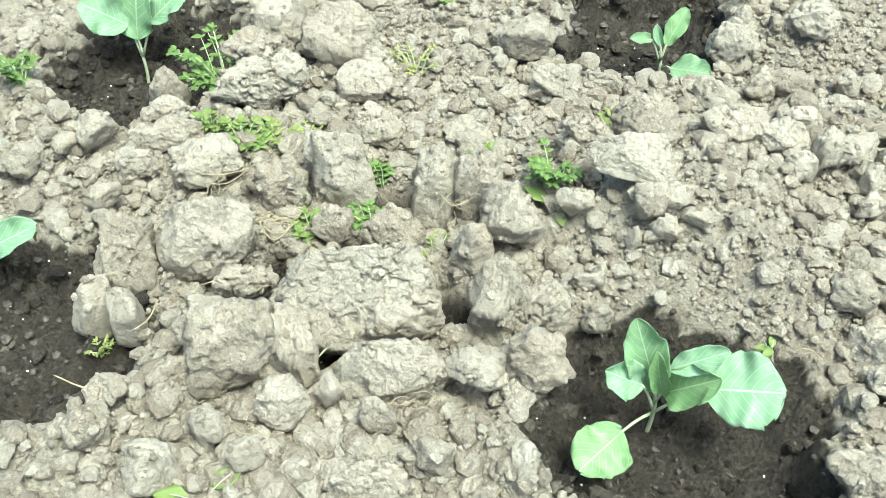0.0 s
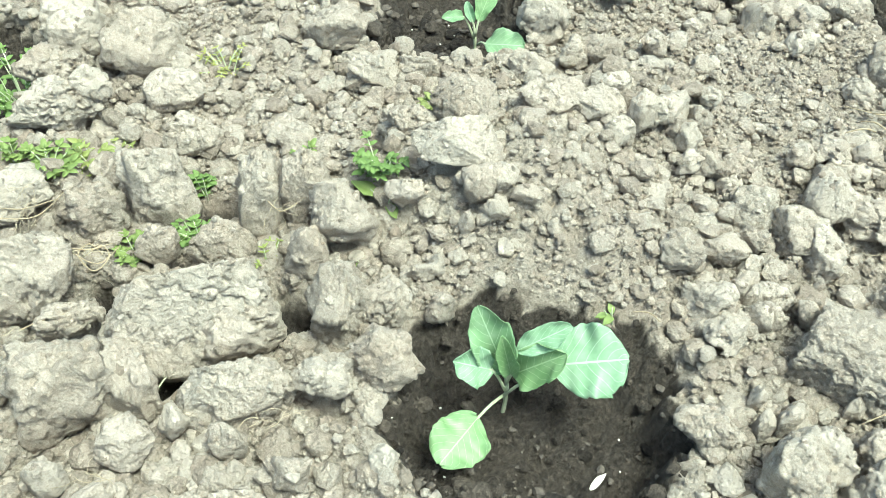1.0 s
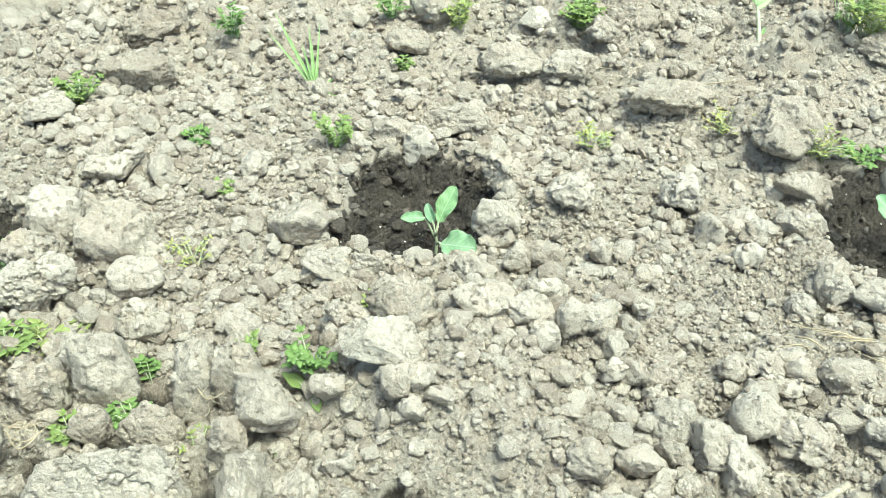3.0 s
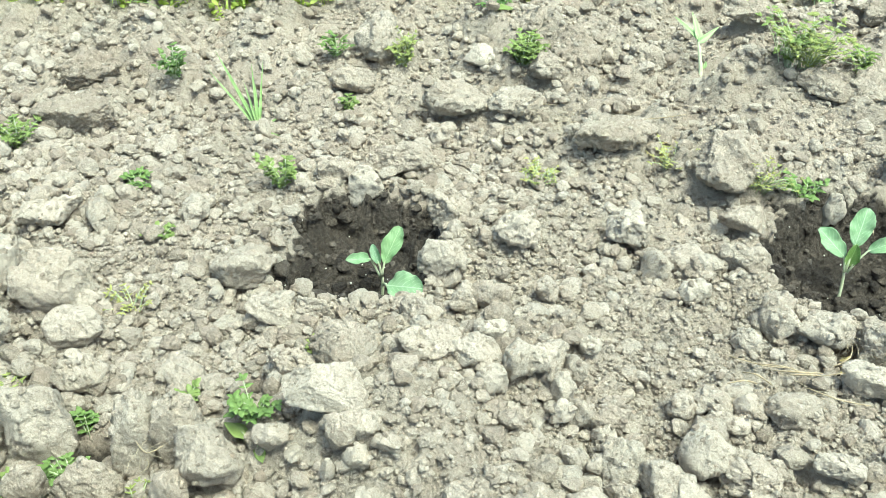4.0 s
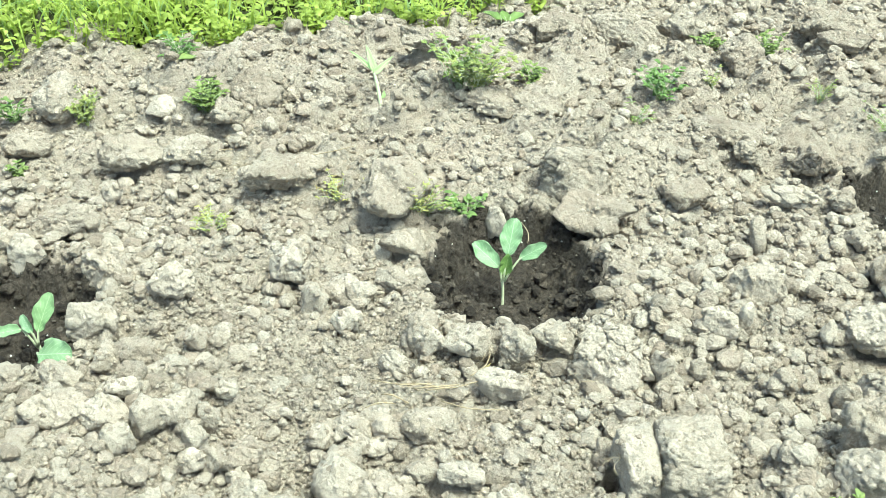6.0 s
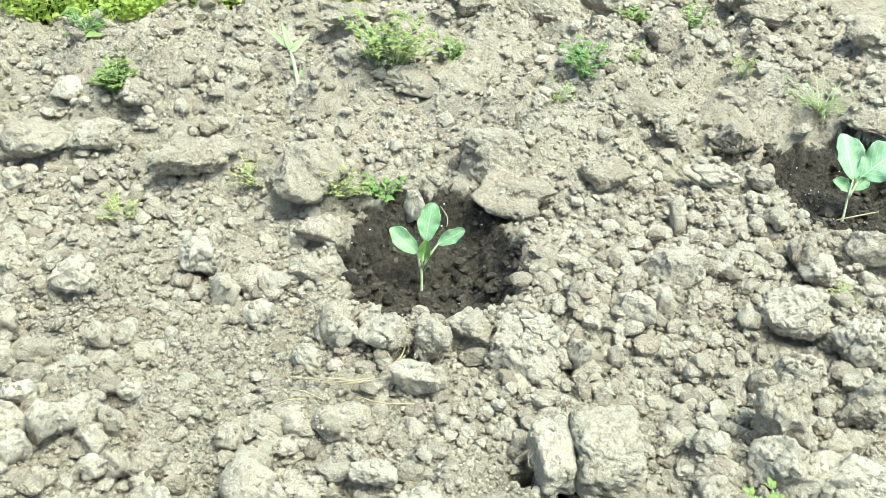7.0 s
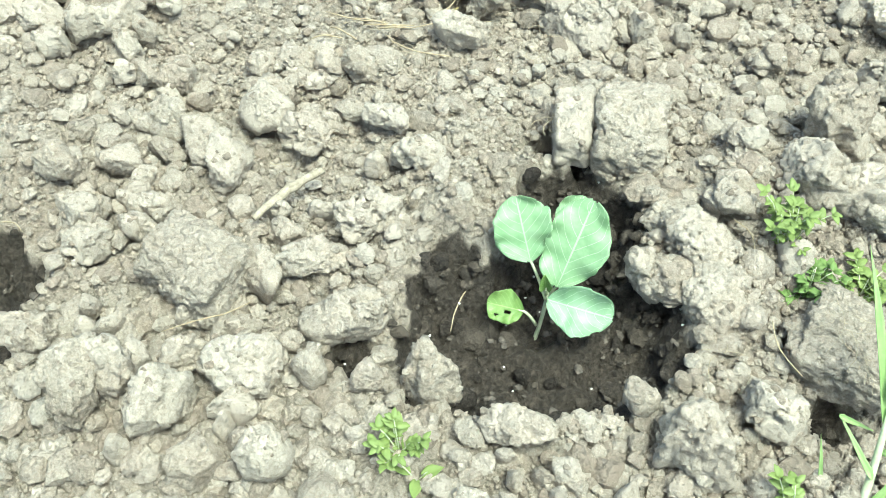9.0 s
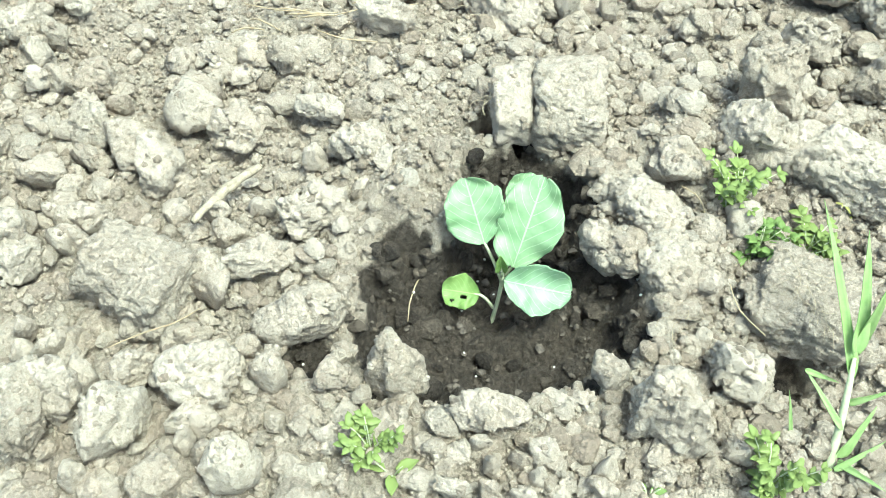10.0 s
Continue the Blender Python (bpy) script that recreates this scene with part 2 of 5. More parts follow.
# broad ridges and hollows of the bed, on which the rest lies: x, y, spread x, spread y, height
RIDGES = [(0.14, 0.93, 0.2, 0.15, 0.073), (0.33, 1.1, 0.12, 0.1, 0.061), (1.22, 0.96, 0.13, 0.12, 0.054), (1.18, 1.33, 0.18, 0.13, 0.055), (0.98, 1.8, 0.32, 0.14, 0.064), (0.6, 1.69, 0.14, 0.09, 0.041), (0.75, 2.22, 0.6, 0.25, 0.056), (0.58, 0.98, 0.1, 0.13, -0.022), (0.44, 1.38, 0.08, 0.06, -0.027), (0.31, 0.8, 0.07, 0.05, 0.028), (0.22, 1.39, 0.07, 0.07, 0.027), (0.8, 0.96, 0.07, 0.06, 0.019)]

# gaps between turned clods: moist earth, and crack shade painted as dark soil: x, y, radius, depth
GAPS = [(-0.105, 0.700, 0.046, 0.06), (-0.270, 0.640, 0.036, 0.05), (-0.211, 0.592, 0.036, 0.06), (-0.235, 0.845, 0.040, 0.04), (-0.254, 0.752, 0.020, 0.04),
        (-0.335, 0.690, 0.022, 0.04), (0.790, 1.215, 0.035, 0.04), (0.760, 0.640, 0.035, 0.03), (0.500, 1.370, 0.025, 0.03), (-0.05, 0.975, 0.025, 0.04),
        (1.295, 0.655, 0.030, 0.04), (0.985, 0.955, 0.022, 0.04), (0.938, 0.965, 0.022, 0.075), (0.949, 0.990, 0.014, 0.06), (1.014, 0.985, 0.014, 0.06), (1.013, 0.950, 0.012, 0.05), (1.330, 1.565, 0.022, 0.04)]


def pit_reach(x, y, pit):
    """0 in the middle of a pit, 1 on its rim."""
    px, py, a, b, turn, _ = pit
    c, s = math.cos(radians(turn)), math.sin(radians(turn))
    u, v = ((x - px) * c + (y - py) * s) / a, (-(x - px) * s + (y - py) * c) / b
    r = (np.abs(u) ** 3 + np.abs(v) ** 3) ** (1 / 3)
    p = np.stack([x * 22, y * 22, np.full_like(x, px * 9)], 1)
    return r + 0.15 * fbm(p * 0.6, 2, 5) + 0.13 * fbm(p * 2.4, 3, 8, 0.6)


def rise(x, y):
    return sum(h * np.exp(-((x - hx) / sx) ** 2 - ((y - hy) / sy) ** 2) for hx, hy, sx, sy, h in RIDGES)


def turf_line(x):
    return 2.43 + 0.32 * x - 0.13 * smooth(-0.2, 0.45, x) + 0.9 * np.maximum(x - 0.75, 0) ** 1.2


def ground_height(x, y):
    x, y = np.asarray(x, float), np.asarray(y, float)
    flat = np.stack([x, y, np.zeros_like(x)], 1)
    z = 0.012 * fbm(flat * 5, 2, 40) + rise(x, y)
    for hx, hy, sx, sy, h in HEAPS:
        z += h * np.exp(-((x - hx) / sx) ** 2 - ((y - hy) / sy) ** 2)
    inside, damp, sink = np.zeros_like(x), np.zeros_like(x), np.zeros_like(x)
    for pit in PITS:
        near = (np.abs(x - pit[0]) < 0.4) & (np.abs(y - pit[1]) < 0.4)
        if not near.any():
            continue
        r = pit_reach(x[near], y[near], pit)
        inside[near] = np.maximum(inside[near], 1 - smooth(0.80, 1.04, r))
        sink[near] = np.maximum(sink[near], pit[5] * (1 - smooth(0.66, 1.04, r)) * (1 - 0.12 * np.clip(r, 0, 1) ** 2))
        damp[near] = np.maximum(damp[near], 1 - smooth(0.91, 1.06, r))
        z[near] += 0.016 * np.exp(-((r - 1.15) / 0.14) ** 2)
    for hx, hy, hr, h in GAPS:
        r = np.hypot(x - hx, y - hy) / hr + 0.25 * fbm(flat * 30, 2, 80)
        z -= h * (1 - smooth(0.4, 1.15, r))
        # one dark colour for moist gaps and for shade painted into cracks
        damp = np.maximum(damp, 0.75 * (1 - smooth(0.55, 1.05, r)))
    crumb = 0.018 * lumps(x, y, 0.060, 11, 0.5) + 0.010 * lumps(x + 3, y, 0.034, 21, 0.8) + 0.005 * lumps(x, y + 5, 0.021, 31, 0.9)
    rough = 0.5 + 0.5 * smooth(-0.5, 0.4, fbm(flat * 7, 2, 60))
    z = z + crumb * rough * (1 - 0.3 * inside) + 0.008 * fbm(flat * 34, 4, 50, 0.72) * (1 - 0.2 * inside) - sink - 0.027 * (1 - 0.6 * inside) + inside * (0.010 * lumps(x + 7, y, 0.048, 41, 0.4) + 0.008 * lumps(x, y + 9, 0.026, 45, 0.6) - 0.004)
    mud = inside > 0.01
    if mud.any():   # puddled earth on the pit floors, dried into blocky crusts
        at = np.stack([x[mud], y[mud], np.full(mud.sum(), 0.3)], 1)
        warp = np.stack([fbm(at * 40 + 5 * k, 2, 90 + k) for k in range(3)], 1) * np.array([1, 1, 0])
        own, crack, _ = chunks(at / np.array([0.034, 0.026, 1.0]) + 0.25 * warp, 95)
        z[mud] += inside[mud] * (0.007 * (own - 0.5) - 0.006 * np.exp(-(crack / 0.10) ** 2))
    back = smooth(1.50, 1.75, y)
    z = z + back * (0.044 * lumps(x, y, 0.24, 141, 0.75) + 0.034 * lumps(x + 2, y, 0.125, 145, 0.7) + 0.016 * lumps(x + 4, y, 0.07, 148, 0.7) - 0.024) * (1 - inside)
    turf = smooth(-0.02, 0.08, y - turf_line(x) + 0.05 * fbm(flat * 9, 2, 70))
    far = smooth(3.0, 6.0, np.hypot(x - 0.5, y - 1.2))
    return z * (1 - far) - 0.01 * far, damp, turf


def stretch(a, b, step, far):
    """Even steps from a to b, then ever longer ones out to far on both sides."""
    core = list(np.arange(a, b, step))
    lo, hi, s = [], [], step
    p, q = a, core[-1]
    while q < far:
        s *= 1.10
        p, q = p - s, q + s
        lo.append(p), hi.append(q)
    return np.array(lo[::-1] + core + hi)


def mesh_object(name, verts, faces, mat, smooth_shade=True):
    me = bpy.data.meshes.new(name)
    faces = np.asarray(faces, np.int32)
    k = faces.shape[1]
    me.vertices.add(len(verts))
    me.vertices.foreach_set("co", np.asarray(verts, np.float32).ravel())
    me.loops.add(faces.size)
    me.loops.foreach_set("vertex_index", faces.ravel())
    me.polygons.add(len(faces))
    me.polygons.foreach_set("loop_start", np.arange(0, faces.size, k, dtype=np.int32))
    me.polygons.foreach_set("use_smooth", np.full(len(faces), smooth_shade))
    me.update(calc_edges=True)
    me.validate()
    me.materials.append(mat)
    return me


gx, gy = stretch(-0.95, 1.85, 0.006, 60), stretch(0.25, 2.9, 0.0066, 60)
GX, GY = np.meshgrid(gx, gy)
nx, ny = len(gx), len(gy)
shake = np.random.RandomState(2).uniform(-0.0017, 0.0017, (2, ny, nx))
GX, GY = GX + shake[0], GY + shake[1]
gz, gdamp_shade, gturf = ground_height(GX.ravel(), GY.ravel())
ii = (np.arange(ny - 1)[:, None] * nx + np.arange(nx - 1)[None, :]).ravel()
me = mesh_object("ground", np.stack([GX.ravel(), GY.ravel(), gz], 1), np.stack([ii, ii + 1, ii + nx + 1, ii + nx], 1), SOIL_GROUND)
for key, vals in (("damp", gdamp_shade), ("turf", gturf)):
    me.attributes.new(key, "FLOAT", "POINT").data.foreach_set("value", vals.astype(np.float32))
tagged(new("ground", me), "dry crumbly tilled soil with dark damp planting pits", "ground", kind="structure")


def height_at(x, y):
    return float(ground_height([x], [y])[0][0])


# ---- soil clods ----
def ball(level):
    bm = bmesh.new()
    bmesh.ops.create_icosphere(bm, subdivisions=level, radius=1)
    v = np.array([p.co for p in bm.verts])
    f = np.array([[p.index for p in q.verts] for q in bm.faces])
    bm.free()
    return v, f


BALLS = {n: ball(n) for n in (1, 2, 3, 4, 5, 6)}
BALLS[0] = (np.array([(1, 0, 0), (-1, 0, 0), (0, 1, 0), (0, -1, 0), (0, 0, 1), (0, 0, -1)], float),
            np.array([(0, 2, 4), (2, 1, 4), (1, 3, 4), (3, 0, 4), (2, 0, 5), (1, 2, 5), (3, 1, 5), (0, 3, 5)]))
CLOD_KINDS = {  # flat sides, sharpness of the edges, swelling
    "block": (4, 70, 0.025), "slab": (5, 70, 0.025), "round": (13, 26, 0.04), "rough": (16, 24, 0.08),
    "flat": (6, 36, 0.035), "pale": (4, 34, 0.045), "half": (3, 7, 0.08), "box": (3, 14, 0.09)}


def clod_shape(kind, level, seed, form=()):
    """A broken lump of earth inside a box of size 1, z from -0.5 to 0.5: flat break faces that meet in edges, or a worn ball."""
    sides, soft, swell = CLOD_KINDS[kind]
    rng = np.random.RandomState(seed)
    u, f = BALLS[level]
    if kind in ("half", "box"):
        n, dist = np.array([[1, 0, 0], [-1, 0, 0], [0, 1, 0], [0, -1, 0], [0, 0.2, 0.98], [0, -0.6, 0.8], [0, 0, -1]]), np.array([0.6, 0.6, 0.9, 0.9, 0.8, 0.85, 0.8])
    elif form:   # break faces given as bearing (0 right, 90 away), tilt up, and distance
        turn, up, dist = (np.array(c, float) for c in zip(*form, (0, -90, 0.8)))
        n = np.stack([np.cos(np.radians(turn)) * np.cos(np.radians(up)), np.sin(np.radians(turn)) * np.cos(np.radians(up)), np.sin(np.radians(up))], 1)
        n = np.concatenate([n, rng.normal(size=(6, 3))])
        dist = np.concatenate([dist, rng.uniform(0.90, 1.08, 6)])
    elif kind in ("round", "rough"):
        n = rng.normal(size=(sides, 3))
        dist = rng.uniform(0.72, 0.98, sides)
    else:
        k = sides + rng.randint(0, 3)
        around = (np.arange(k) + rng.uniform(-0.32, 0.32, k)) * 2 * math.pi / k + rng.uniform(0, 6.28)
        up = np.concatenate([rng.uniform(0.05, 1.35, k), [rng.uniform(1.5, 4), 1.7, -2.5]])
        around = np.concatenate([around, rng.uniform(0, 6.28, 3)])
        n = np.stack([np.cos(around), np.sin(around), up], 1)
        chips = rng.normal(size=(6, 3))
        n = np.concatenate([n, chips])
        dist = np.concatenate([rng.uniform(0.66, 0.95, k), [0.66, 0.74, 0.75], rng.uniform(0.88, 1.08, 6)])
    n = n / np.linalg.norm(n, axis=1)[:, None]
    ragged = np.stack([fbm(u * 2.6 + 3.7 * j + seed, 3, seed + 60 + j, 0.6) for j in range(len(n))], 1) if level > 3 else np.zeros((len(u), len(n)))
    r = 0
    for lobe in range(1 if kind in ("round", "half") or level < 4 else 2 + rng.randint(0, 2)):   # two or three lumps grown together, each with uneven break faces
        turned = np.array(Euler(rng.uniform(-1, 1, 3) * ((0, 0, 0) if lobe == 0 else (0.5, 0.5, 3.1))).to_matrix())
        shift = np.zeros(3) if lobe == 0 else rng.uniform(-1, 1, 3) * (0.46, 0.46, 0.2)
        m = n @ turned.T
        reach = np.maximum(dist * (1 if lobe == 0 else rng.uniform(0.60, 0.85)) + m @ shift, 0.2)
        dots = np.maximum(u @ m.T, 1e-3) / (reach * (1 + 0.04 * ragged))
        r = np.maximum(r, (np.sum(dots ** soft, 1) + 0.72 ** soft) ** (-1 / soft))
    r = r * (1 + swell * fbm(u * 2.1 + seed, 2, seed))
    if level < 4:
        r = r * (1 + 0.05 * fbm(u * 6.5 + seed, 3, seed + 9, 0.6))
    v = u * r[:, None]
    lo, hi = v.min(0), v.max(0)
    return (v - (lo + hi) / 2) / (hi - lo), f


def vertex_normals(v, f):
    a = np.cross(v[f[:, 1]] - v[f[:, 0]], v[f[:, 2]] - v[f[:, 0]])
    n = np.stack([np.bincount(f.ravel(), np.repeat(a[:, k], 3), len(v)) for k in range(3)], 1)
    return n / (np.linalg.norm(n, axis=1)[:, None] + 1e-12)


CLOD_LABEL = {"block": "angular block of dry grey-brown soil", "slab": "broad cracked slab of dry turned soil", "round": "rounded dry clod of grey-brown soil",
              "rough": "crumbly dry soil clod with broken surface", "flat": "flat dry soil clod lying on crumbs", "pale": "pale hard-baked soil clod, nearly white", "box": "flat-topped block of dry rooted soil", "half": "half of a dry clod split by a deep crack"}
# large breaks, then the size and depth of coarse and of fine crumbs, grain, and how rounded the crumbs are
CLOD_SURFACE = {"block": (0.0024, 0.011, 0.0010, 0.0050, 0.0006, 0.0016, 0.2), "slab": (0.0024, 0.012, 0.0010, 0.0050, 0.0006, 0.0016, 0.2),
                "round": (0.0020, 0.011, 0.0012, 0.0050, 0.0008, 0.0018, 0.2), "rough": (0.0055, 0.013, 0.0024, 0.0055, 0.0014, 0.0028, 0.1),
                "flat": (0.0020, 0.010, 0.0012, 0.0050, 0.0008, 0.0018, 0.2), "pale": (0.0015, 0.010, 0.0008, 0.0050, 0.0006, 0.0014, 0.2),
                "half": (0.0020, 0.010, 0.0014, 0.0050, 0.0009, 0.0020, 0.3), "box": (0.0055, 0.012, 0.0028, 0.0055, 0.0016, 0.0034, 0.1)}
clod_count = [0]
CLOD_SPOTS = []
CLOD_CRUSTS = []   # places on the upper sides of clods where crumbs lie or cling


def clod(kind, x, y, w, d, h, yaw, form=()):
    clod_count[0] += 1
    seed = clod_count[0]
    level = 6 if w > 0.11 else 5 if w > 0.048 else 4
    v, f = clod_shape(kind, level, seed, form)
    if y > 1.55:   # the back of the bed has weathered: its clods are worn low and half sunk in dust
        kind, w, d, h = {"round": "rough", "block": "box", "slab": "box"}.get(kind, kind), w * 1.22, d * 1.15, h * 0.70
    lift = float(rise(x, y))
    base = min(height_at(x, y) - lift - 0.12 * h, -0.22 * h)
    h *= 1.25
    tall = h - base
    v = v * np.array([w * 1.13, d * 1.12, tall])
    wob = np.stack([fbm(v * 38 + 9 * k + seed, 3, seed + k, 0.6) for k in range(3)], 1)
    broken, size1, push1, size2, push2, worn, bulge = CLOD_SURFACE[kind]
    own, crack, _ = chunks(v / 0.046 + 0.30 * wob + seed * 3.1, seed + 5)
    own1, seam1, near1 = chunks(v / size1 + 0.25 * wob + seed * 1.3, seed + 25)
    own2, _, near2 = chunks(v / size2 + 0.25 * wob + seed * 2.3, seed + 45)
    split = smooth(-0.05, 0.25, value_noise(v * 15 + seed, seed + 31))   # cracks run over part of the clod
    crumbly = smooth(-0.35, 0.25, value_noise(v * 24 + seed * 1.9, seed + 33))
    out = broken * (own - 0.5) - (0.007 if w > 0.06 else 0.0025) * split * np.exp(-(crack / 0.045) ** 2)
    out += push1 * (0.45 + 0.55 * crumbly) * ((own1 - 0.5) * 1.2 + bulge * (0.5 - 1.6 * near1 ** 2) - 0.4 * np.exp(-(seam1 / 0.07) ** 2)) + push2 * (1.2 * (own2 - 0.5) + bulge * (0.5 - 1.6 * near2 ** 2))
    out += worn * fbm(v * 70 + seed * 1.7, 4, seed + 15, 0.65)
    v = v + vertex_normals(v, f) * (out * min(1, w / 0.055))[:, None]
    f = f[(BALLS[level][0][:, 2][f] > -0.72).any(1)]   # open underneath, where it is sunk in the soil
    me = mesh_object("soil_clod", v, f, SOIL_PALE if kind == "pale" else SOIL_WORN if y > 1.55 or kind == "box" else SOIL_CLOD)
    ob = tagged(new("soil_clod", me), CLOD_LABEL[kind] if y < 1.55 else "low weathered soil clod half sunk in dust", "clod", "soil clods")
    ob.matrix_world = pose(x, y, lift + (h + base) / 2, 0, 0, yaw)
    CLOD_SPOTS.append((x, y, (w + d) / 4))
    if w > 0.03:
        r = np.random.RandomState(seed + 4000)
        upper = np.nonzero(vertex_normals(v, f)[:, 2] > 0.35)[0]
        some = r.choice(upper, int(5000 * w * d) + 4)
        CLOD_CRUSTS.append(np.array([ob.matrix_world @ Vector(v[k]) for k in some]))
    return ob


RIDGE = ((90, 50, 0.70), (-90, 38, 0.62), (0, 12, 0.92), (180, 25, 0.9), (-40, 30, 0.85))      # long crest, sloping front
WEDGE = ((-55, 42, 0.66), (185, 6, 0.70), (80, 62, 0.72), (-130, 10, 0.82), (10, 15, 0.9))     # one broad face leaning to the light
MOUND = ((-90, 45, 0.8), (90, 60, 0.75), (0, 40, 0.85), (180, 40, 0.85), (-45, 20, 0.9))
PLATE = ((-80, 52, 0.50), (95, 15, 0.75), (0, 5, 0.85), (170, 10, 0.85), (60, 40, 0.8))        # a flat face turned up and out
TOOTH = ((-120, 28, 0.66), (20, 38, 0.68), (100, 55, 0.85), (180, 10, 0.8), (-60, 15, 0.85))   # narrow upright crest
BLOCK = ((-90, 8, 0.78), (0, 4, 0.78), (180, 12, 0.8), (90, 10, 0.8), (-100, 72, 0.66), (30, 66, 0.74))
SADDLE = ((-90, 10, 0.7), (90, 35, 0.8), (0, 25, 0.8), (180, 15, 0.85), (-30, 60, 0.78), (200, 62, 0.8))
clod("block", -0.499, 0.612, 0.076, 0.073, 0.061, 42, PLATE)
clod("block", -0.408, 0.659, 0.112, 0.084, 0.072, 36, MOUND)
clod("rough", -0.474, 0.784, 0.083, 0.062, 0.036, 35)
clod("rough", -0.370, 0.785, 0.078, 0.058, 0.042, 30)
clod("block", -0.302, 0.839, 0.086, 0.082, 0.069, 25, WEDGE)
clod("block", -0.294, 0.944, 0.071, 0.053, 0.032, 23)
clod("block", -0.174, 0.865, 0.063, 0.090, 0.051, 18, SADDLE)
clod("block", -0.112, 0.861, 0.075, 0.056, 0.060, 15, SADDLE)
clod("block", -0.055, 0.811, 0.080, 0.072, 0.060, 12, TOOTH)
clod("slab", -0.204, 0.639, 0.193, 0.102, 0.081, 25, RIDGE)
clod("block", -0.148, 0.626, 0.096, 0.048, 0.040, 22)
clod("slab", -0.032, 0.692, 0.080, 0.094, 0.064, 13, TOOTH)
clod("block", 0.014, 0.695, 0.064, 0.048, 0.037, 9)
clod("rough", -0.311, 0.522, 0.106, 0.079, 0.072, 36, BLOCK)
clod("block", -0.244, 0.551, 0.053, 0.080, 0.043, 31, BLOCK)
clod("rough", -0.333, 0.614, 0.072, 0.036, 0.030, 34)
clod("slab", -0.123, 0.553, 0.120, 0.060, 0.050, 22, MOUND)
clod("round", -0.031, 0.580, 0.070, 0.052, 0.037, 14)
clod("rough", 0.031, 0.611, 0.086, 0.064, 0.055, 9)
clod("round", -0.223, 0.470, 0.059, 0.044, 0.031, 33)
clod("rough", -0.404, 1.090, 0.107, 0.080, 0.063, 25)
clod("flat", -0.363, 1.090, 0.060, 0.038, 0.017, 23)
clod("round", -0.147, 1.205, 0.095, 0.071, 0.044, 13)
clod("rough", -0.476, 0.952, 0.130, 0.065, 0.055, 31)
clod("rough", -0.511, 1.023, 0.106, 0.053, 0.044, 30)
clod("round", -0.338, 1.020, 0.078, 0.049, 0.033, 23)
clod("round", -0.071, 1.120, 0.067, 0.050, 0.028, 10)
clod("block", 0.073, 0.995, 0.083, 0.062, 0.046, 4)
clod("round", 0.185, 1.036, 0.083, 0.062, 0.036, -2)
clod("round", 0.252, 1.025, 0.067, 0.044, 0.028, -6)
clod("round", 0.154, 1.140, 0.063, 0.044, 0.027, -1)
clod("round", 0.249, 1.186, 0.058, 0.043, 0.033, -5)
clod("block", 0.163, 1.272, 0.073, 0.055, 0.054, -1)
clod("flat", 0.003, 0.988, 0.064, 0.038, 0.018, 7)
clod("block", 0.077, 0.899, 0.114, 0.057, 0.048, 4)
clod("round", 0.130, 0.860, 0.048, 0.036, 0.030, 1)
clod("round", -0.509, 0.539, 0.051, 0.038, 0.023, 46)
clod("round", -0.455, 0.535, 0.040, 0.047, 0.032, 44)
clod("block", -0.618, 0.930, 0.055, 0.041, 0.029, 37)
clod("flat", -0.595, 0.883, 0.057, 0.038, 0.016, 37)
clod("rough", -0.405, 0.376, 0.049, 0.036, 0.035, 50)
clod("rough", -0.414, 0.425, 0.047, 0.035, 0.020, 48)
clod("pale", -0.322, 0.353, 0.052, 0.047, 0.041, 47)
clod("round", -0.367, 0.473, 0.045, 0.033, 0.019, 43)
clod("block", -0.287, 0.421, 0.037, 0.035, 0.029, 40)
clod("round", -0.042, 0.465, 0.039, 0.033, 0.031, 18)
clod("rough", -0.094, 0.415, 0.070, 0.035, 0.029, 25)
clod("block", -0.279, 0.752, 0.051, 0.027, 0.021, 27)
clod("flat", -0.203, 0.769, 0.079, 0.040, 0.022, 22)
clod("round", -0.644, 0.790, 0.051, 0.040, 0.041, 42)
clod("flat", -0.554, 0.831, 0.094, 0.047, 0.026, 37)
clod("round", -0.092, 0.762, 0.049, 0.050, 0.040, 15)
clod("rough", 0.394, 0.590, 0.067, 0.046, 0.028, -21)
clod("round", -0.575, 0.690, 0.048, 0.036, 0.025, 43)
clod("round", -0.008, 1.128, 0.054, 0.028, 0.023, 7)
clod("round", -0.232, 0.401, 0.036, 0.031, 0.029, 38)
clod("round", -0.680, 0.766, 0.039, 0.029, 0.019, 44)
clod("round", -0.711, 0.709, 0.046, 0.034, 0.034, 47)
clod("block", -0.571, 0.766, 0.050, 0.025, 0.021, 40)
clod("round", -0.116, 0.491, 0.037, 0.028, 0.029, 24)
clod("round", -0.180, 0.506, 0.031, 0.024, 0.024, 29)
clod("box", 0.562, 0.700, 0.114, 0.086, 0.046, -29, BLOCK)
clod("block", 0.569, 0.966, 0.062, 0.060, 0.050, -23)
clod("round", 0.419, 0.840, 0.060, 0.045, 0.029, -17)
clod("round", 0.411, 0.743, 0.037, 0.030, 0.029, -18)
clod("rough", 0.504, 0.558, 0.068, 0.051, 0.047, -30)
clod("round", 0.458, 0.753, 0.034, 0.025, 0.020, -22)
clod("pale", 0.568, 1.297, 0.035, 0.031, 0.028, -17)
clod("block", -0.525, 1.125, 0.084, 0.063, 0.052, 35)
clod("slab", -0.411, 1.276, 0.047, 0.071, 0.038, 28)
clod("pale", -0.016, 1.497, 0.063, 0.040, 0.027, 11)
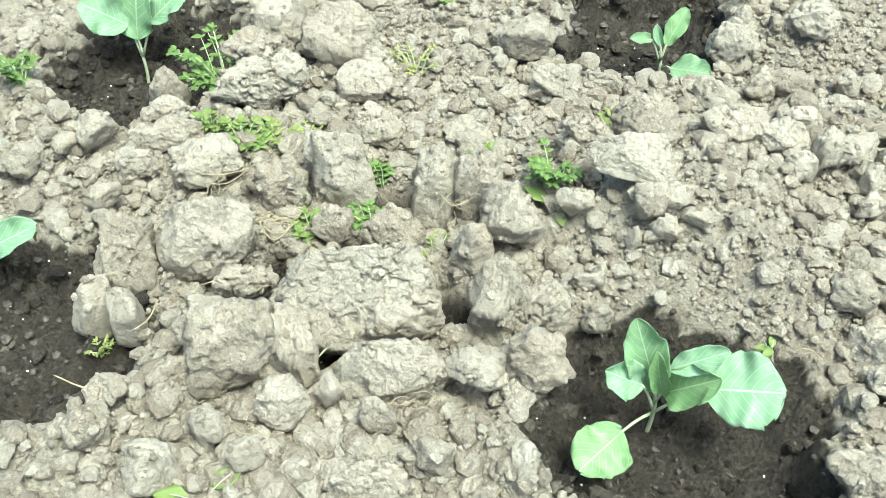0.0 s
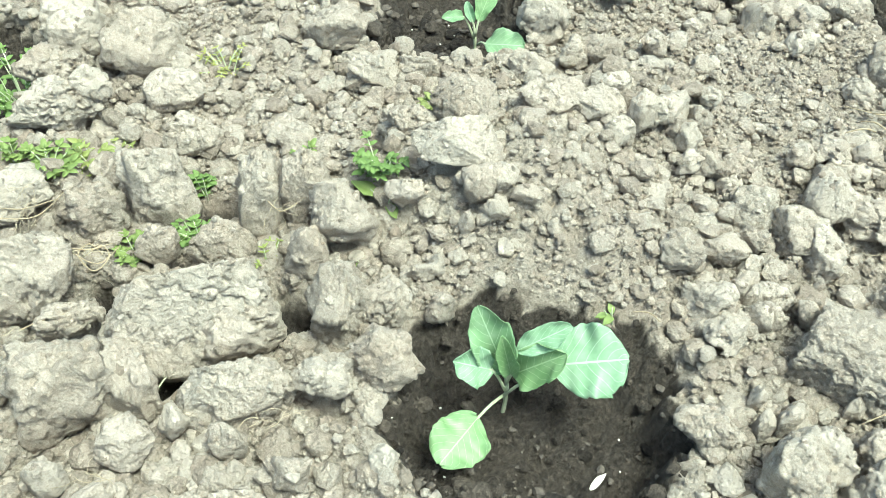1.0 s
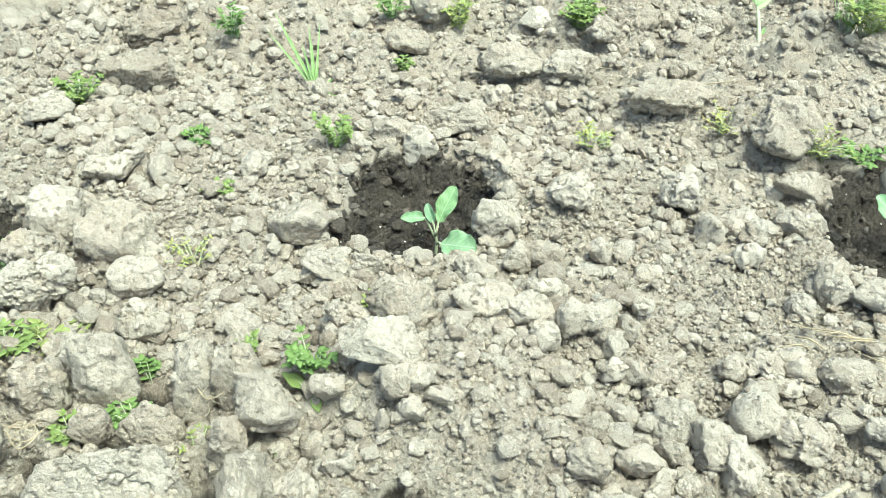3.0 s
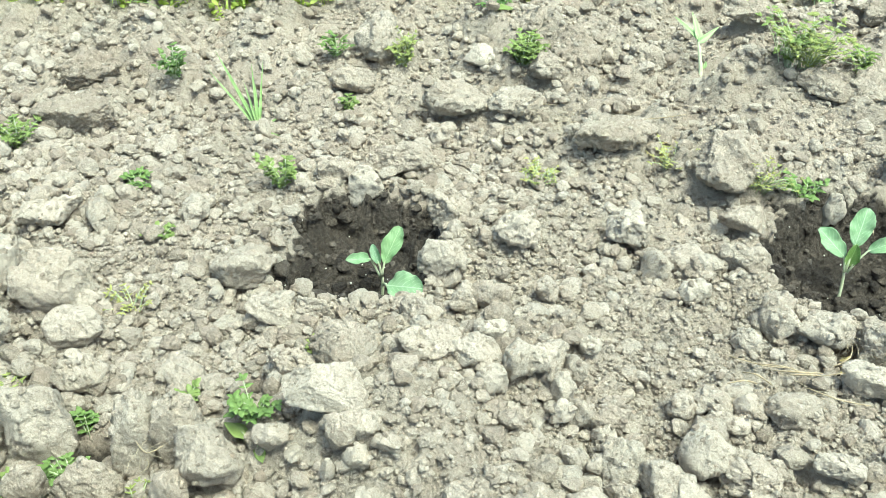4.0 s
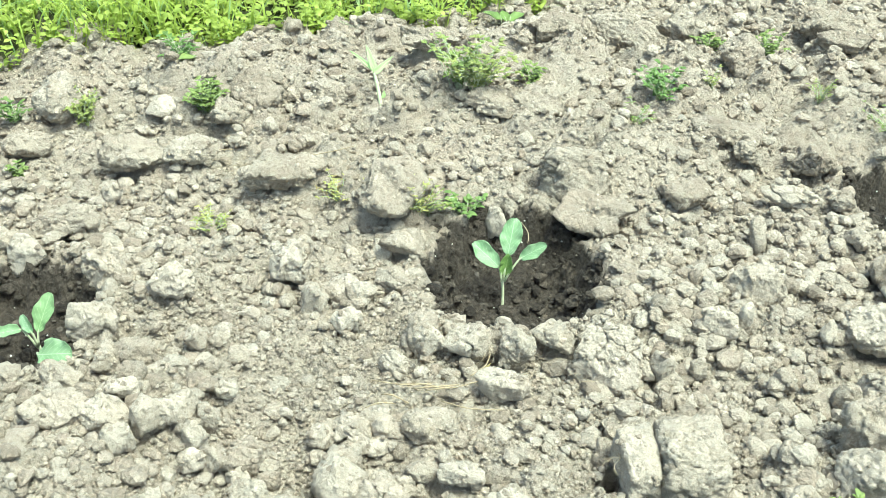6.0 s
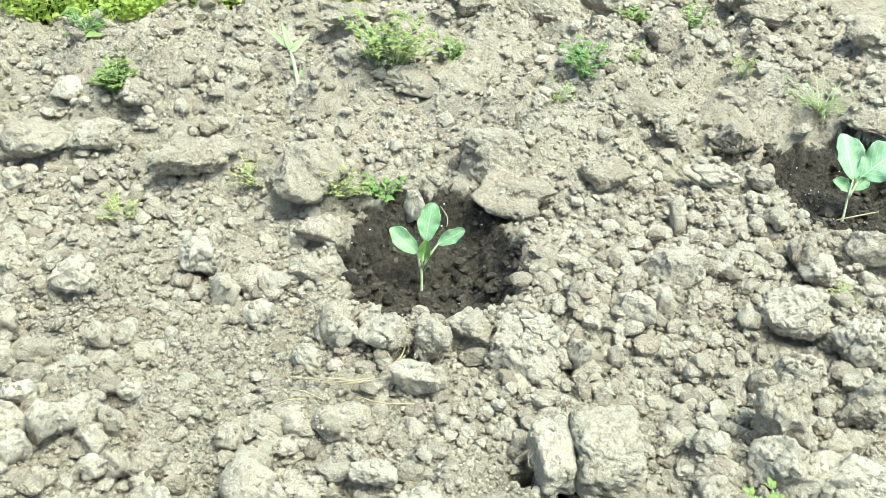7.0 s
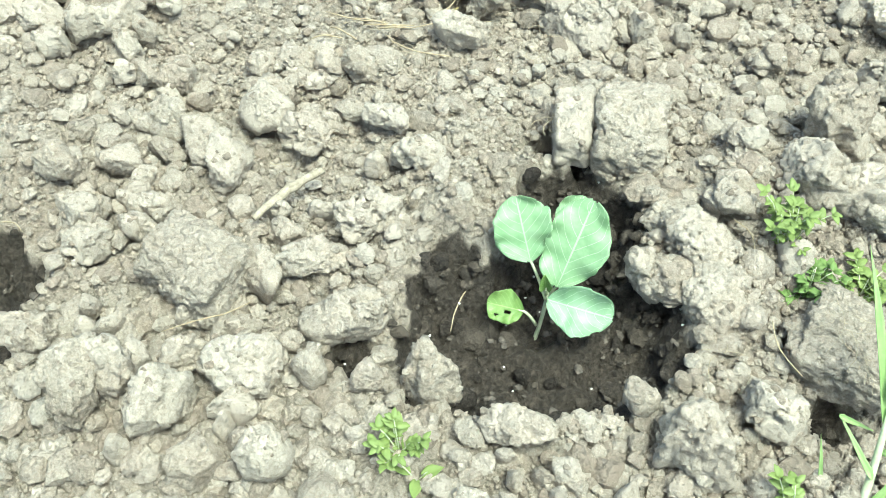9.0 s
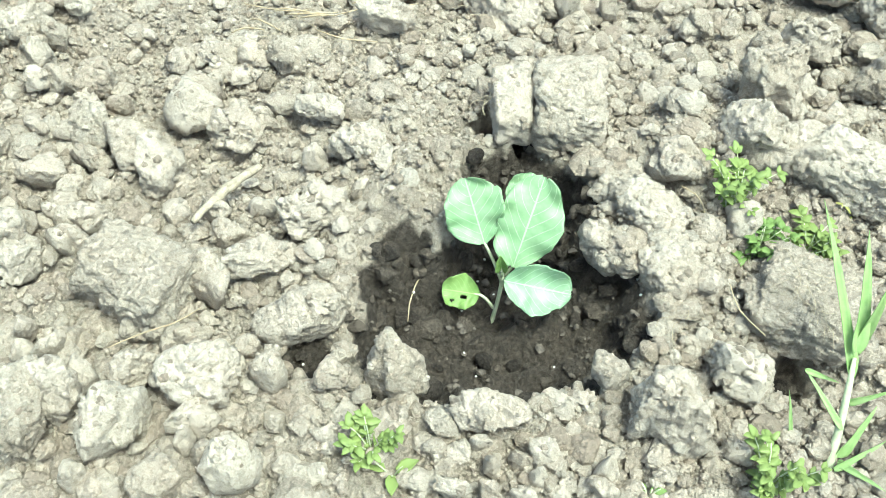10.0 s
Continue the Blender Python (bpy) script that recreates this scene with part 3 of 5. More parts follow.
clod("rough", 0.029, 1.581, 0.093, 0.050, 0.039, 9)
clod("round", -0.071, 1.512, 0.066, 0.049, 0.032, 13)
clod("rough", 0.273, 1.358, 0.070, 0.052, 0.043, 1)
clod("pale", 0.454, 1.441, 0.069, 0.052, 0.050, -6)
clod("rough", 0.150, 1.400, 0.062, 0.047, 0.046, 5)
clod("round", 0.542, 1.384, 0.073, 0.048, 0.031, -10)
clod("round", 0.648, 1.506, 0.077, 0.042, 0.032, -13)
clod("round", 0.641, 1.391, 0.068, 0.034, 0.029, -14)
clod("block", 0.572, 0.997, 0.048, 0.062, 0.039, -16)
clod("block", 0.582, 1.067, 0.054, 0.041, 0.029, -15)
clod("round", 0.458, 0.908, 0.051, 0.046, 0.041, -10)
clod("round", 0.512, 0.880, 0.064, 0.048, 0.047, -14)
clod("round", 0.359, 0.803, 0.052, 0.041, 0.042, -5)
clod("round", 0.395, 0.753, 0.060, 0.045, 0.034, -8)
clod("rough", 0.629, 0.938, 0.075, 0.049, 0.032, -20)
clod("pale", -0.703, 1.413, 0.087, 0.044, 0.037, 35)
clod("round", -0.491, 1.259, 0.099, 0.053, 0.042, 31)
clod("round", -0.268, 1.328, 0.043, 0.047, 0.034, 22)
clod("round", 0.326, 1.038, 0.049, 0.029, 0.021, -2)
clod("round", 0.015, 0.847, 0.045, 0.034, 0.022, 17)
clod("round", 0.132, 0.824, 0.033, 0.028, 0.026, 10)
clod("round", 0.166, 0.846, 0.034, 0.029, 0.027, 7)
clod("round", 0.121, 0.818, 0.022, 0.016, 0.011, 11)
clod("round", 0.099, 0.812, 0.018, 0.018, 0.015, 12)
clod("block", 0.205, 0.818, 0.018, 0.027, 0.015, 5)
clod("flat", 0.083, 0.708, 0.037, 0.028, 0.017, 16)
clod("round", 0.054, 0.748, 0.035, 0.017, 0.015, 17)
clod("block", 0.070, 0.760, 0.018, 0.026, 0.014, 15)
clod("pale", 0.435, 0.970, 0.034, 0.026, 0.014, -9)
clod("round", 0.400, 0.985, 0.042, 0.029, 0.018, -6)
clod("round", 0.443, 1.008, 0.039, 0.029, 0.023, -9)
clod("block", 0.533, 1.048, 0.031, 0.027, 0.025, -13)
clod("round", 0.361, 1.022, 0.040, 0.020, 0.017, -4)
clod("pale", 0.230, 0.967, 0.024, 0.018, 0.018, 3)
clod("round", 0.281, 0.995, 0.036, 0.027, 0.021, -0)
clod("block", 0.463, 0.876, 0.050, 0.027, 0.021, -11)
clod("block", 0.417, 0.774, 0.020, 0.030, 0.016, -9)
clod("round", 0.444, 0.792, 0.031, 0.018, 0.013, -11)
clod("round", 0.474, 0.792, 0.041, 0.028, 0.017, -13)
clod("block", 0.473, 0.758, 0.040, 0.020, 0.017, -14)
clod("round", 0.523, 0.771, 0.033, 0.025, 0.016, -17)
clod("block", 0.643, 1.200, 0.054, 0.035, 0.023, -16)
clod("pale", 0.691, 1.248, 0.051, 0.038, 0.032, -18)
clod("pale", 0.631, 1.067, 0.046, 0.035, 0.029, -18)
clod("rough", 0.681, 1.056, 0.048, 0.036, 0.032, -20)
clod("rough", 0.628, 0.810, 0.040, 0.023, 0.017, -23)
clod("round", -0.616, 1.593, 0.115, 0.086, 0.051, 32)
clod("rough", -0.674, 1.785, 0.089, 0.067, 0.043, 31)
clod("round", 0.752, 1.235, 0.070, 0.053, 0.041, -17)
clod("rough", 0.604, 1.037, 0.045, 0.026, 0.019, -13)
clod("rough", 0.420, 1.713, 0.112, 0.084, 0.061, -1)
clod("slab", 0.630, 1.638, 0.096, 0.144, 0.077, -8, TOOTH)
clod("round", -0.510, 1.096, 0.079, 0.059, 0.048, 39)
clod("round", 0.112, 0.852, 0.045, 0.042, 0.036, 17)
clod("pale", 0.120, 2.005, 0.055, 0.041, 0.036, 7)
clod("block", 0.974, 1.686, 0.105, 0.078, 0.080, -14, WEDGE)
clod("flat", 1.004, 1.605, 0.110, 0.083, 0.040, -16, PLATE)
clod("rough", 1.313, 1.881, 0.107, 0.080, 0.050, -22)
clod("round", 1.351, 1.807, 0.053, 0.039, 0.034, -24)
clod("pale", 1.388, 1.661, 0.087, 0.044, 0.037, -27)
clod("round", 1.177, 1.644, 0.076, 0.057, 0.051, -21)
clod("flat", 1.235, 1.353, 0.087, 0.056, 0.024, -27)
clod("slab", 0.976, 1.196, 0.118, 0.085, 0.060, -20, PLATE)
clod("round", 1.046, 1.178, 0.039, 0.033, 0.031, -24)
clod("block", 0.683, 1.268, 0.044, 0.060, 0.036, -6)
clod("rough", 0.829, 1.229, 0.052, 0.065, 0.042, -13)
clod("round", 0.889, 1.244, 0.062, 0.046, 0.034, -16)
clod("round", 0.833, 1.971, 0.093, 0.069, 0.051, -8)
clod("round", 0.931, 1.964, 0.080, 0.086, 0.064, -11)
clod("block", 0.322, 2.046, 0.081, 0.118, 0.064, 6)
clod("block", 0.272, 1.966, 0.067, 0.050, 0.051, 8)
clod("rough", -0.121, 2.057, 0.079, 0.119, 0.064, 18)
clod("rough", 1.012, 2.355, 0.128, 0.095, 0.064, -11)
clod("round", 1.449, 2.273, 0.082, 0.081, 0.066, -22)
clod("rough", 1.749, 2.498, 0.136, 0.102, 0.059, -26)
clod("rough", 0.705, 2.239, 0.111, 0.073, 0.047, -4)
clod("block", 0.272, 2.200, 0.120, 0.089, 0.051, 7)
clod("pale", 0.553, 1.294, 0.032, 0.032, 0.025, -0)
clod("round", 0.736, 0.966, 0.057, 0.033, 0.024, -12)
clod("round", 0.699, 1.078, 0.064, 0.039, 0.027, -8)
clod("block", 0.438, 0.913, 0.044, 0.025, 0.018, 7)
clod("round", 0.437, 0.986, 0.054, 0.027, 0.023, 6)
clod("round", 0.802, 1.142, 0.076, 0.038, 0.032, -13)
clod("round", 0.480, 2.060, 0.064, 0.048, 0.028, 2)
clod("round", 1.188, 2.392, 0.129, 0.064, 0.054, -15)
clod("rough", 1.348, 2.451, 0.102, 0.055, 0.043, -18)
clod("round", -0.133, 1.872, 0.069, 0.048, 0.029, 20)
clod("rough", 0.099, 1.820, 0.101, 0.076, 0.045, 14)
clod("rough", 0.219, 1.817, 0.090, 0.068, 0.050, 10)
clod("round", 0.500, 1.369, 0.046, 0.069, 0.037, 2)
clod("rough", 1.405, 1.250, 0.115, 0.086, 0.052, -30)
clod("rough", 1.291, 1.002, 0.079, 0.084, 0.063, -31)
clod("rough", 1.267, 0.923, 0.090, 0.066, 0.046, -30)
clod("rough", 1.333, 0.911, 0.085, 0.060, 0.044, -20)
clod("round", 1.175, 0.901, 0.048, 0.032, 0.020, -29)
clod("rough", 1.465, 1.075, 0.055, 0.060, 0.044, -37)
clod("round", 1.742, 2.388, 0.099, 0.052, 0.041, -24)
clod("round", 1.950, 2.248, 0.092, 0.077, 0.074, -29)
clod("block", 1.777, 1.849, 0.092, 0.046, 0.038, -31)
clod("flat", 1.636, 1.427, 0.117, 0.063, 0.033, -34)
clod("rough", 1.491, 1.194, 0.087, 0.065, 0.042, -34)
clod("round", 0.267, 1.071, 0.048, 0.028, 0.020, 23)
clod("round", 0.386, 1.045, 0.031, 0.027, 0.025, 19)
clod("block", 0.275, 0.983, 0.034, 0.025, 0.025, 25)
clod("pale", 0.404, 1.094, 0.032, 0.024, 0.018, 17)
clod("round", 0.404, 1.201, 0.034, 0.025, 0.019, 16)
clod("round", 0.333, 1.230, 0.034, 0.037, 0.027, 19)
clod("block", 0.180, 1.293, 0.034, 0.051, 0.027, 24)
clod("rough", 0.212, 1.175, 0.045, 0.034, 0.033, 25)
clod("round", 0.608, 1.088, 0.051, 0.037, 0.021, 7)
clod("block", 0.545, 1.052, 0.027, 0.040, 0.021, 11)
clod("round", 0.475, 0.969, 0.029, 0.022, 0.016, 16)
clod("rough", 0.648, 0.960, 0.058, 0.029, 0.024, 5)
clod("round", 0.683, 0.985, 0.045, 0.031, 0.019, 3)
clod("round", 1.476, 1.792, 0.074, 0.055, 0.050, -24)
clod("round", 1.482, 1.646, 0.038, 0.028, 0.029, -26)
clod("block", 1.470, 1.525, 0.046, 0.034, 0.028, -27)
clod("round", 1.295, 1.542, 0.036, 0.053, 0.028, -21)
clod("round", 1.226, 1.146, 0.034, 0.030, 0.027, -25)
clod("round", 1.105, 1.185, 0.026, 0.019, 0.013, -19)
clod("pale", 1.195, 1.272, 0.023, 0.023, 0.018, -22)
clod("block", 1.311, 1.119, 0.042, 0.031, 0.025, -30)
clod("block", 1.490, 1.433, 0.049, 0.070, 0.039, -29)
clod("rough", 1.496, 1.375, 0.067, 0.047, 0.028, -31)
clod("flat", 1.152, 1.263, 0.055, 0.035, 0.015, -20)
clod("round", 1.326, 1.254, 0.023, 0.034, 0.018, -27)
clod("pale", 0.820, 1.613, 0.031, 0.019, 0.013, -4)
clod("round", 0.642, 0.702, 0.044, 0.057, 0.035, 24)
clod("rough", 0.694, 0.735, 0.076, 0.048, 0.032, 19)
clod("slab", 0.750, 0.665, 0.095, 0.047, 0.040, 16)
clod("rough", 0.656, 0.582, 0.088, 0.058, 0.037, 28)
clod("round", 0.482, 0.539, 0.069, 0.066, 0.055, 43)
clod("rough", 0.573, 0.531, 0.077, 0.058, 0.040, 37)
clod("pale", 0.649, 0.544, 0.049, 0.025, 0.021, 31)
clod("pale", 0.703, 0.487, 0.056, 0.045, 0.044, 28)
clod("block", 0.627, 0.474, 0.061, 0.045, 0.026, 37)
clod("rough", 0.548, 0.875, 0.051, 0.076, 0.040, 25)
clod("rough", 0.790, 0.899, 0.062, 0.046, 0.035, 9)
clod("rough", 0.745, 0.807, 0.082, 0.061, 0.035, 14)
clod("rough", 1.105, 0.850, 0.070, 0.065, 0.034, -15)
clod("rough", 1.140, 0.815, 0.078, 0.070, 0.042, -10)
clod("rough", 1.108, 0.775, 0.060, 0.062, 0.034, 20)
clod("rough", 1.150, 0.752, 0.072, 0.066, 0.036, -30)
clod("round", 1.168, 0.872, 0.050, 0.042, 0.030, -30)
clod("rough", 1.172, 0.766, 0.043, 0.042, 0.034, -20)
clod("rough", 1.084, 0.775, 0.061, 0.046, 0.041, -13)
clod("box", 1.310, 0.712, 0.145, 0.095, 0.036, -22, BLOCK)
clod("round", 1.343, 0.957, 0.042, 0.032, 0.031, -26)
clod("rough", 1.371, 0.893, 0.131, 0.066, 0.055, -29)
clod("round", 1.240, 0.815, 0.040, 0.037, 0.032, -24)
clod("block", 1.373, 1.130, 0.083, 0.045, 0.035, -23)
clod("rough", 1.146, 0.571, 0.080, 0.069, 0.064, -24)
clod("pale", 1.216, 0.622, 0.065, 0.049, 0.041, -29)
clod("rough", 1.444, 1.066, 0.050, 0.037, 0.024, -28)
clod("round", 0.721, 0.597, 0.035, 0.038, 0.028, 21)
clod("rough", 0.852, 0.605, 0.065, 0.050, 0.052, 7)
clod("rough", 0.955, 0.561, 0.081, 0.040, 0.034, -4)
clod("round", 1.071, 0.490, 0.033, 0.021, 0.014, -21)
clod("rough", 0.581, 0.593, 0.059, 0.037, 0.025, 34)
clod("round", 0.420, 0.719, 0.057, 0.043, 0.028, 38)
clod("flat", 0.630, 0.646, 0.040, 0.024, 0.011, 28)
clod("rough", 0.487, 0.513, 0.051, 0.045, 0.041, 45)
clod("round", 0.789, 0.596, 0.036, 0.028, 0.028, 14)
clod("round", 1.082, 0.616, 0.036, 0.035, 0.029, -17)
clod("round", 1.014, 0.520, 0.034, 0.025, 0.018, -12)
clod("round", 0.920, 0.482, 0.039, 0.019, 0.016, -0)
clod("round", 0.496, 0.636, 0.030, 0.023, 0.013, 38)
clod("round", 0.352, 1.046, 0.053, 0.036, 0.022, 29)
clod("block", 0.310, 1.026, 0.045, 0.034, 0.033, 32)
clod("block", 0.373, 1.013, 0.030, 0.032, 0.024, 30)
clod("pale", 0.377, 0.977, 0.033, 0.024, 0.019, 31)
clod("round", 0.589, 1.050, 0.026, 0.019, 0.019, 20)
clod("pale", 0.622, 1.036, 0.037, 0.027, 0.017, 18)
clod("pale", 0.735, 0.894, 0.028, 0.024, 0.022, 13)
clod("round", 0.537, 0.810, 0.020, 0.015, 0.015, 28)
clod("round", 0.458, 0.787, 0.030, 0.022, 0.017, 34)
clod("round", 0.492, 0.788, 0.036, 0.024, 0.015, 32)
clod("round", 0.387, 0.783, 0.030, 0.022, 0.012, 37)
clod("round", 0.450, 0.824, 0.040, 0.023, 0.017, 33)
clod("block", 0.682, 0.818, 0.030, 0.022, 0.017, 18)
clod("round", 0.649, 0.778, 0.039, 0.029, 0.019, 22)
clod("round", 0.393, 0.909, 0.021, 0.025, 0.017, 32)
clod("round", 0.526, 0.581, 0.029, 0.033, 0.024, 39)
clod("round", 0.450, 0.638, 0.024, 0.018, 0.019, 41)
clod("round", 0.483, 0.617, 0.036, 0.021, 0.015, 40)
clod("round", 0.457, 0.608, 0.027, 0.020, 0.016, 42)
clod("round", 0.562, 0.645, 0.021, 0.016, 0.011, 33)
clod("round", 0.635, 0.620, 0.027, 0.020, 0.011, 28)
clod("pale", 0.543, 0.477, 0.028, 0.021, 0.022, 44)
clod("round", 0.647, 0.519, 0.023, 0.018, 0.018, 33)
clod("block", 0.673, 0.506, 0.037, 0.026, 0.015, 31)
clod("pale", 0.790, 0.532, 0.020, 0.013, 0.008, 17)
clod("round", 0.697, 0.626, 0.024, 0.018, 0.019, 23)
clod("flat", 0.822, 0.508, 0.020, 0.011, 0.006, 13)
clod("round", 0.961, 0.510, 0.017, 0.017, 0.014, -6)
clod("block", 0.991, 0.520, 0.026, 0.015, 0.011, -10)
clod("block", 1.007, 0.501, 0.017, 0.017, 0.013, -12)
clod("round", 0.959, 0.482, 0.022, 0.017, 0.010, -6)
clod("round", 0.993, 0.478, 0.028, 0.015, 0.012, -11)
clod("round", 1.078, 0.511, 0.023, 0.025, 0.018, -21)
clod("pale", 1.210, 0.538, 0.034, 0.017, 0.014, -33)
clod("round", 1.024, 0.510, 0.023, 0.016, 0.009, -14)
clod("pale", 1.052, 0.586, 0.029, 0.015, 0.012, -15)
clod("round", 0.949, 0.535, 0.023, 0.012, 0.010, -4)
clod("pale", -0.261, 1.945, 0.034, 0.026, 0.020, 20)
clod("pale", 0.084, 1.698, 0.030, 0.018, 0.012, 10)
clod("pale", -0.257, 1.651, 0.022, 0.018, 0.014, 25)
clod("pale", 0.655, 0.541, 0.046, 0.026, 0.018, 30)

# a clod split by a deep crack at the back of a pit: two halves leaning apart
clod("half", 0.973, 0.978, 0.050, 0.092, 0.050, 6)
clod("half", 1.043, 0.975, 0.086, 0.105, 0.057, 0)

# ---- smaller clods and crumbs strewn over the beds ----
spots = np.array(CLOD_SPOTS)


def strew(count, small, large, seed, power, reach=(-0.95, 2.0, 0.28, 3.0), pits=0.12):
    r = np.random.RandomState(seed)
    x, y = r.uniform(reach[0], reach[1], count), r.uniform(reach[2], reach[3], count)
    size = small + (large - small) * r.uniform(0, 1, count) ** power
    z, damp, turf = ground_height(x, y)
    clump = fbm(np.stack([x * 6, y * 6, np.zeros_like(x) + seed], 1), 2, seed)
    keep = (turf < 0.3) & ((damp < 0.05) | (r.uniform(0, 1, count) < pits)) & (clump + r.uniform(-0.7, 0.7, count) > -0.45)
    fine = sum(np.exp(-((x - hx) / sx) ** 2 - ((y - hy) / sy) ** 2) for hx, hy, sx, sy, h in HEAPS if h > 0)
    keep &= (size < 0.012) | (r.uniform(0, 1, count) > 0.65 * np.minimum(fine, 1))   # heaps of sifted earth carry fewer clods
    dusty = smooth(0.05, 0.45, fbm(np.stack([x * 3.1, y * 3.1, np.zeros_like(x) + 4.5], 1), 2, 77))
    keep &= (size < 0.010) | (r.uniform(0, 1, count) > 0.55 * dusty)   # dusty patches of fine earth
    keep &= (size < 0.007) | (r.uniform(0, 1, count) > 0.35 * smooth(1.45, 1.75, y))   # the back of the bed is dustier
    for k in range(len(spots)):
        keep &= (x - spots[k, 0]) ** 2 + (y - spots[k, 1]) ** 2 > (spots[k, 2] * 0.7) ** 2
    return x[keep], y[keep], z[keep], size[keep], damp[keep]


def turns(r, n):
    """Random turns as n matrices."""
    q = r.normal(size=(n, 4))
    q /= np.linalg.norm(q, axis=1)[:, None]
    a, b, c, d = q.T
    return np.stack([np.stack([1 - 2 * (c * c + d * d), 2 * (b * c - a * d), 2 * (b * d + a * c)], 1),
                     np.stack([2 * (b * c + a * d), 1 - 2 * (b * b + d * d), 2 * (c * d - a * b)], 1),
                     np.stack([2 * (b * d - a * c), 2 * (c * d + a * b), 1 - 2 * (b * b + c * c)], 1)], 1)


def crumb_heap(name, label, x, y, z, size, level, mat, seed, squash=0.75):
    r = np.random.RandomState(seed)
    kinds = [clod_shape(k, level, seed + 50 + j) for j, k in enumerate(("block", "rough", "flat", "block", "slab", "round", "pale", "block"))]
    V, Fc, base = [], [], 0
    which = r.randint(0, len(kinds), len(x))
    for j, (v, f) in enumerate(kinds):
        m = which == j
        n = m.sum()
        if not n:
            continue
        stretchy = r.uniform(0.75, 1.25, (n, 1, 3))
        p = np.einsum("nij,nvj->nvi", turns(r, n), v[None] * stretchy) * size[m][:, None, None]
        p[:, :, 2] *= squash
        p += np.stack([x[m], y[m], z[m] + size[m] * 0.26], 1)[:, None, :]
        V.append(p.reshape(-1, 3))
        Fc.append((f[None] + (np.arange(n) * len(v))[:, None, None] + base).reshape(-1, 3))
        base += n * len(v)
    me = mesh_object(name, np.concatenate(V), np.concatenate(Fc), mat, False)
    return tagged(new(name, me), label, "soil crumbs", kind="stuff")


crust = np.concatenate(CLOD_CRUSTS)
r = np.random.RandomState(17)
size = 0.003 + 0.011 * r.uniform(0, 1, len(crust)) ** 3.0
crumb_heap("clinging_crumbs", "small crumbs clinging to the larger clods", crust[:, 0], crust[:, 1], crust[:, 2] - size * 0.45, size, 1, SOIL_CRUMB, 321)
foot = np.repeat(spots, 16, 0)   # fallen bits banked against the feet of the clods
turn, out = r.uniform(0, 6.28, len(foot)), r.uniform(0.85, 1.35, len(foot))
fx, fy = foot[:, 0] + foot[:, 2] * out * np.cos(turn), foot[:, 1] + foot[:, 2] * out * np.sin(turn)
fz, fdamp, _ = ground_height(fx, fy)
size = 0.006 + 0.022 * r.uniform(0, 1, len(foot)) ** 2.4 * np.clip(foot[:, 2] / 0.045, 0.3, 1)
m = (fdamp < 0.2) & (r.uniform(0, 1, len(foot)) < 0.8)
crumb_heap("fallen_bits", "broken bits of soil banked against clods", fx[m], fy[m], fz[m] + 0.002, size[m], 2, SOIL_CRUMB, 322)
x, y, z, size, damp = strew(27000, 0.010, 0.036, 91, 2.7, pits=0.0)
m = size > 0.027
crumb_heap("small_clods", "small dry clods strewn over the tilled bed", x[m], y[m], z[m], size[m], 2, SOIL_CRUMB, 301)
m = (size <= 0.027) & (size > 0.017)
crumb_heap("clod_fragments", "broken fragments of dry soil on the bed", x[m], y[m], z[m], size[m], 2, SOIL_CRUMB, 305)
m = size <= 0.017
crumb_heap("clod_chips", "small chips of dry soil on the bed", x[m], y[m], z[m], size[m], 1, SOIL_CRUMB, 308)
x, y, z, size, damp = strew(60000, 0.004, 0.013, 92, 1.6, pits=0.0)
m = size > 0.0065
crumb_heap("soil_crumbs", "fine dry soil crumbs covering the bed", x[m], y[m], z[m], size[m], 1, SOIL_CRUMB, 302)
crumb_heap("soil_specks", "tiny dry soil specks covering the bed", x[~m], y[~m], z[~m], size[~m] * 1.15, 0, SOIL_CRUMB, 312)
x, y, z, size, damp = strew(16000, 0.008, 0.026, 97, 2.8, (-0.90, 1.60, 0.35, 1.75), 0.0)
m = size > 0.014
crumb_heap("loose_clods", "loose dry clods piled between larger ones", x[m], y[m], z[m], size[m], 2, SOIL_CRUMB, 310)
m = ~m
crumb_heap("loose_chips", "loose dry chips piled between clods", x[m], y[m], z[m], size[m], 1, SOIL_CRUMB, 311)
x, y, z, size, damp = strew(64000, 0.0028, 0.008, 96, 1.4, (-0.75, 1.60, 0.38, 1.45), 0.0)
gx0, gy0, gz0, gs0, gd0 = strew(5200, 0.016, 0.042, 99, 2.4, (-0.90, 1.60, 0.35, 1.60), 0.0)
coarse = fbm(np.stack([gx0 * 3.7, gy0 * 3.7, 0 * gx0 + 2], 1), 2, 78) + 0.3 * fbm(np.stack([gx0 * 15, gy0 * 15, 0 * gx0], 1), 1, 79) > -0.05   # coarse clods lie in patches
gx0, gy0, gz0, gs0 = gx0[coarse], gy0[coarse], gz0[coarse], gs0[coarse]
crumb_heap("packed_clods", "angular dry clods packed over the bed", gx0, gy0, gz0 - 0.002, gs0, 2, SOIL_CRUMB, 315)
crumb_heap("soil_grains", "fine grains of dry soil between the clods", x, y, z, size * 1.15, 0, SOIL_CRUMB, 309)
x, y, z, size, damp = strew(9000, 0.012, 0.045, 95, 2.0, (-3.0, 4.0, -2.0, 5.0), 0.0)
m = (x < -0.95) | (x > 2.0) | (y < 0.28) | (y > 3.0)
crumb_heap("outer_clods", "dry clods strewn over the rest of the bed", x[m], y[m], z[m], size[m], 1, SOIL_CRUMB, 307)
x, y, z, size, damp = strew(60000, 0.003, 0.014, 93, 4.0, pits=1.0)
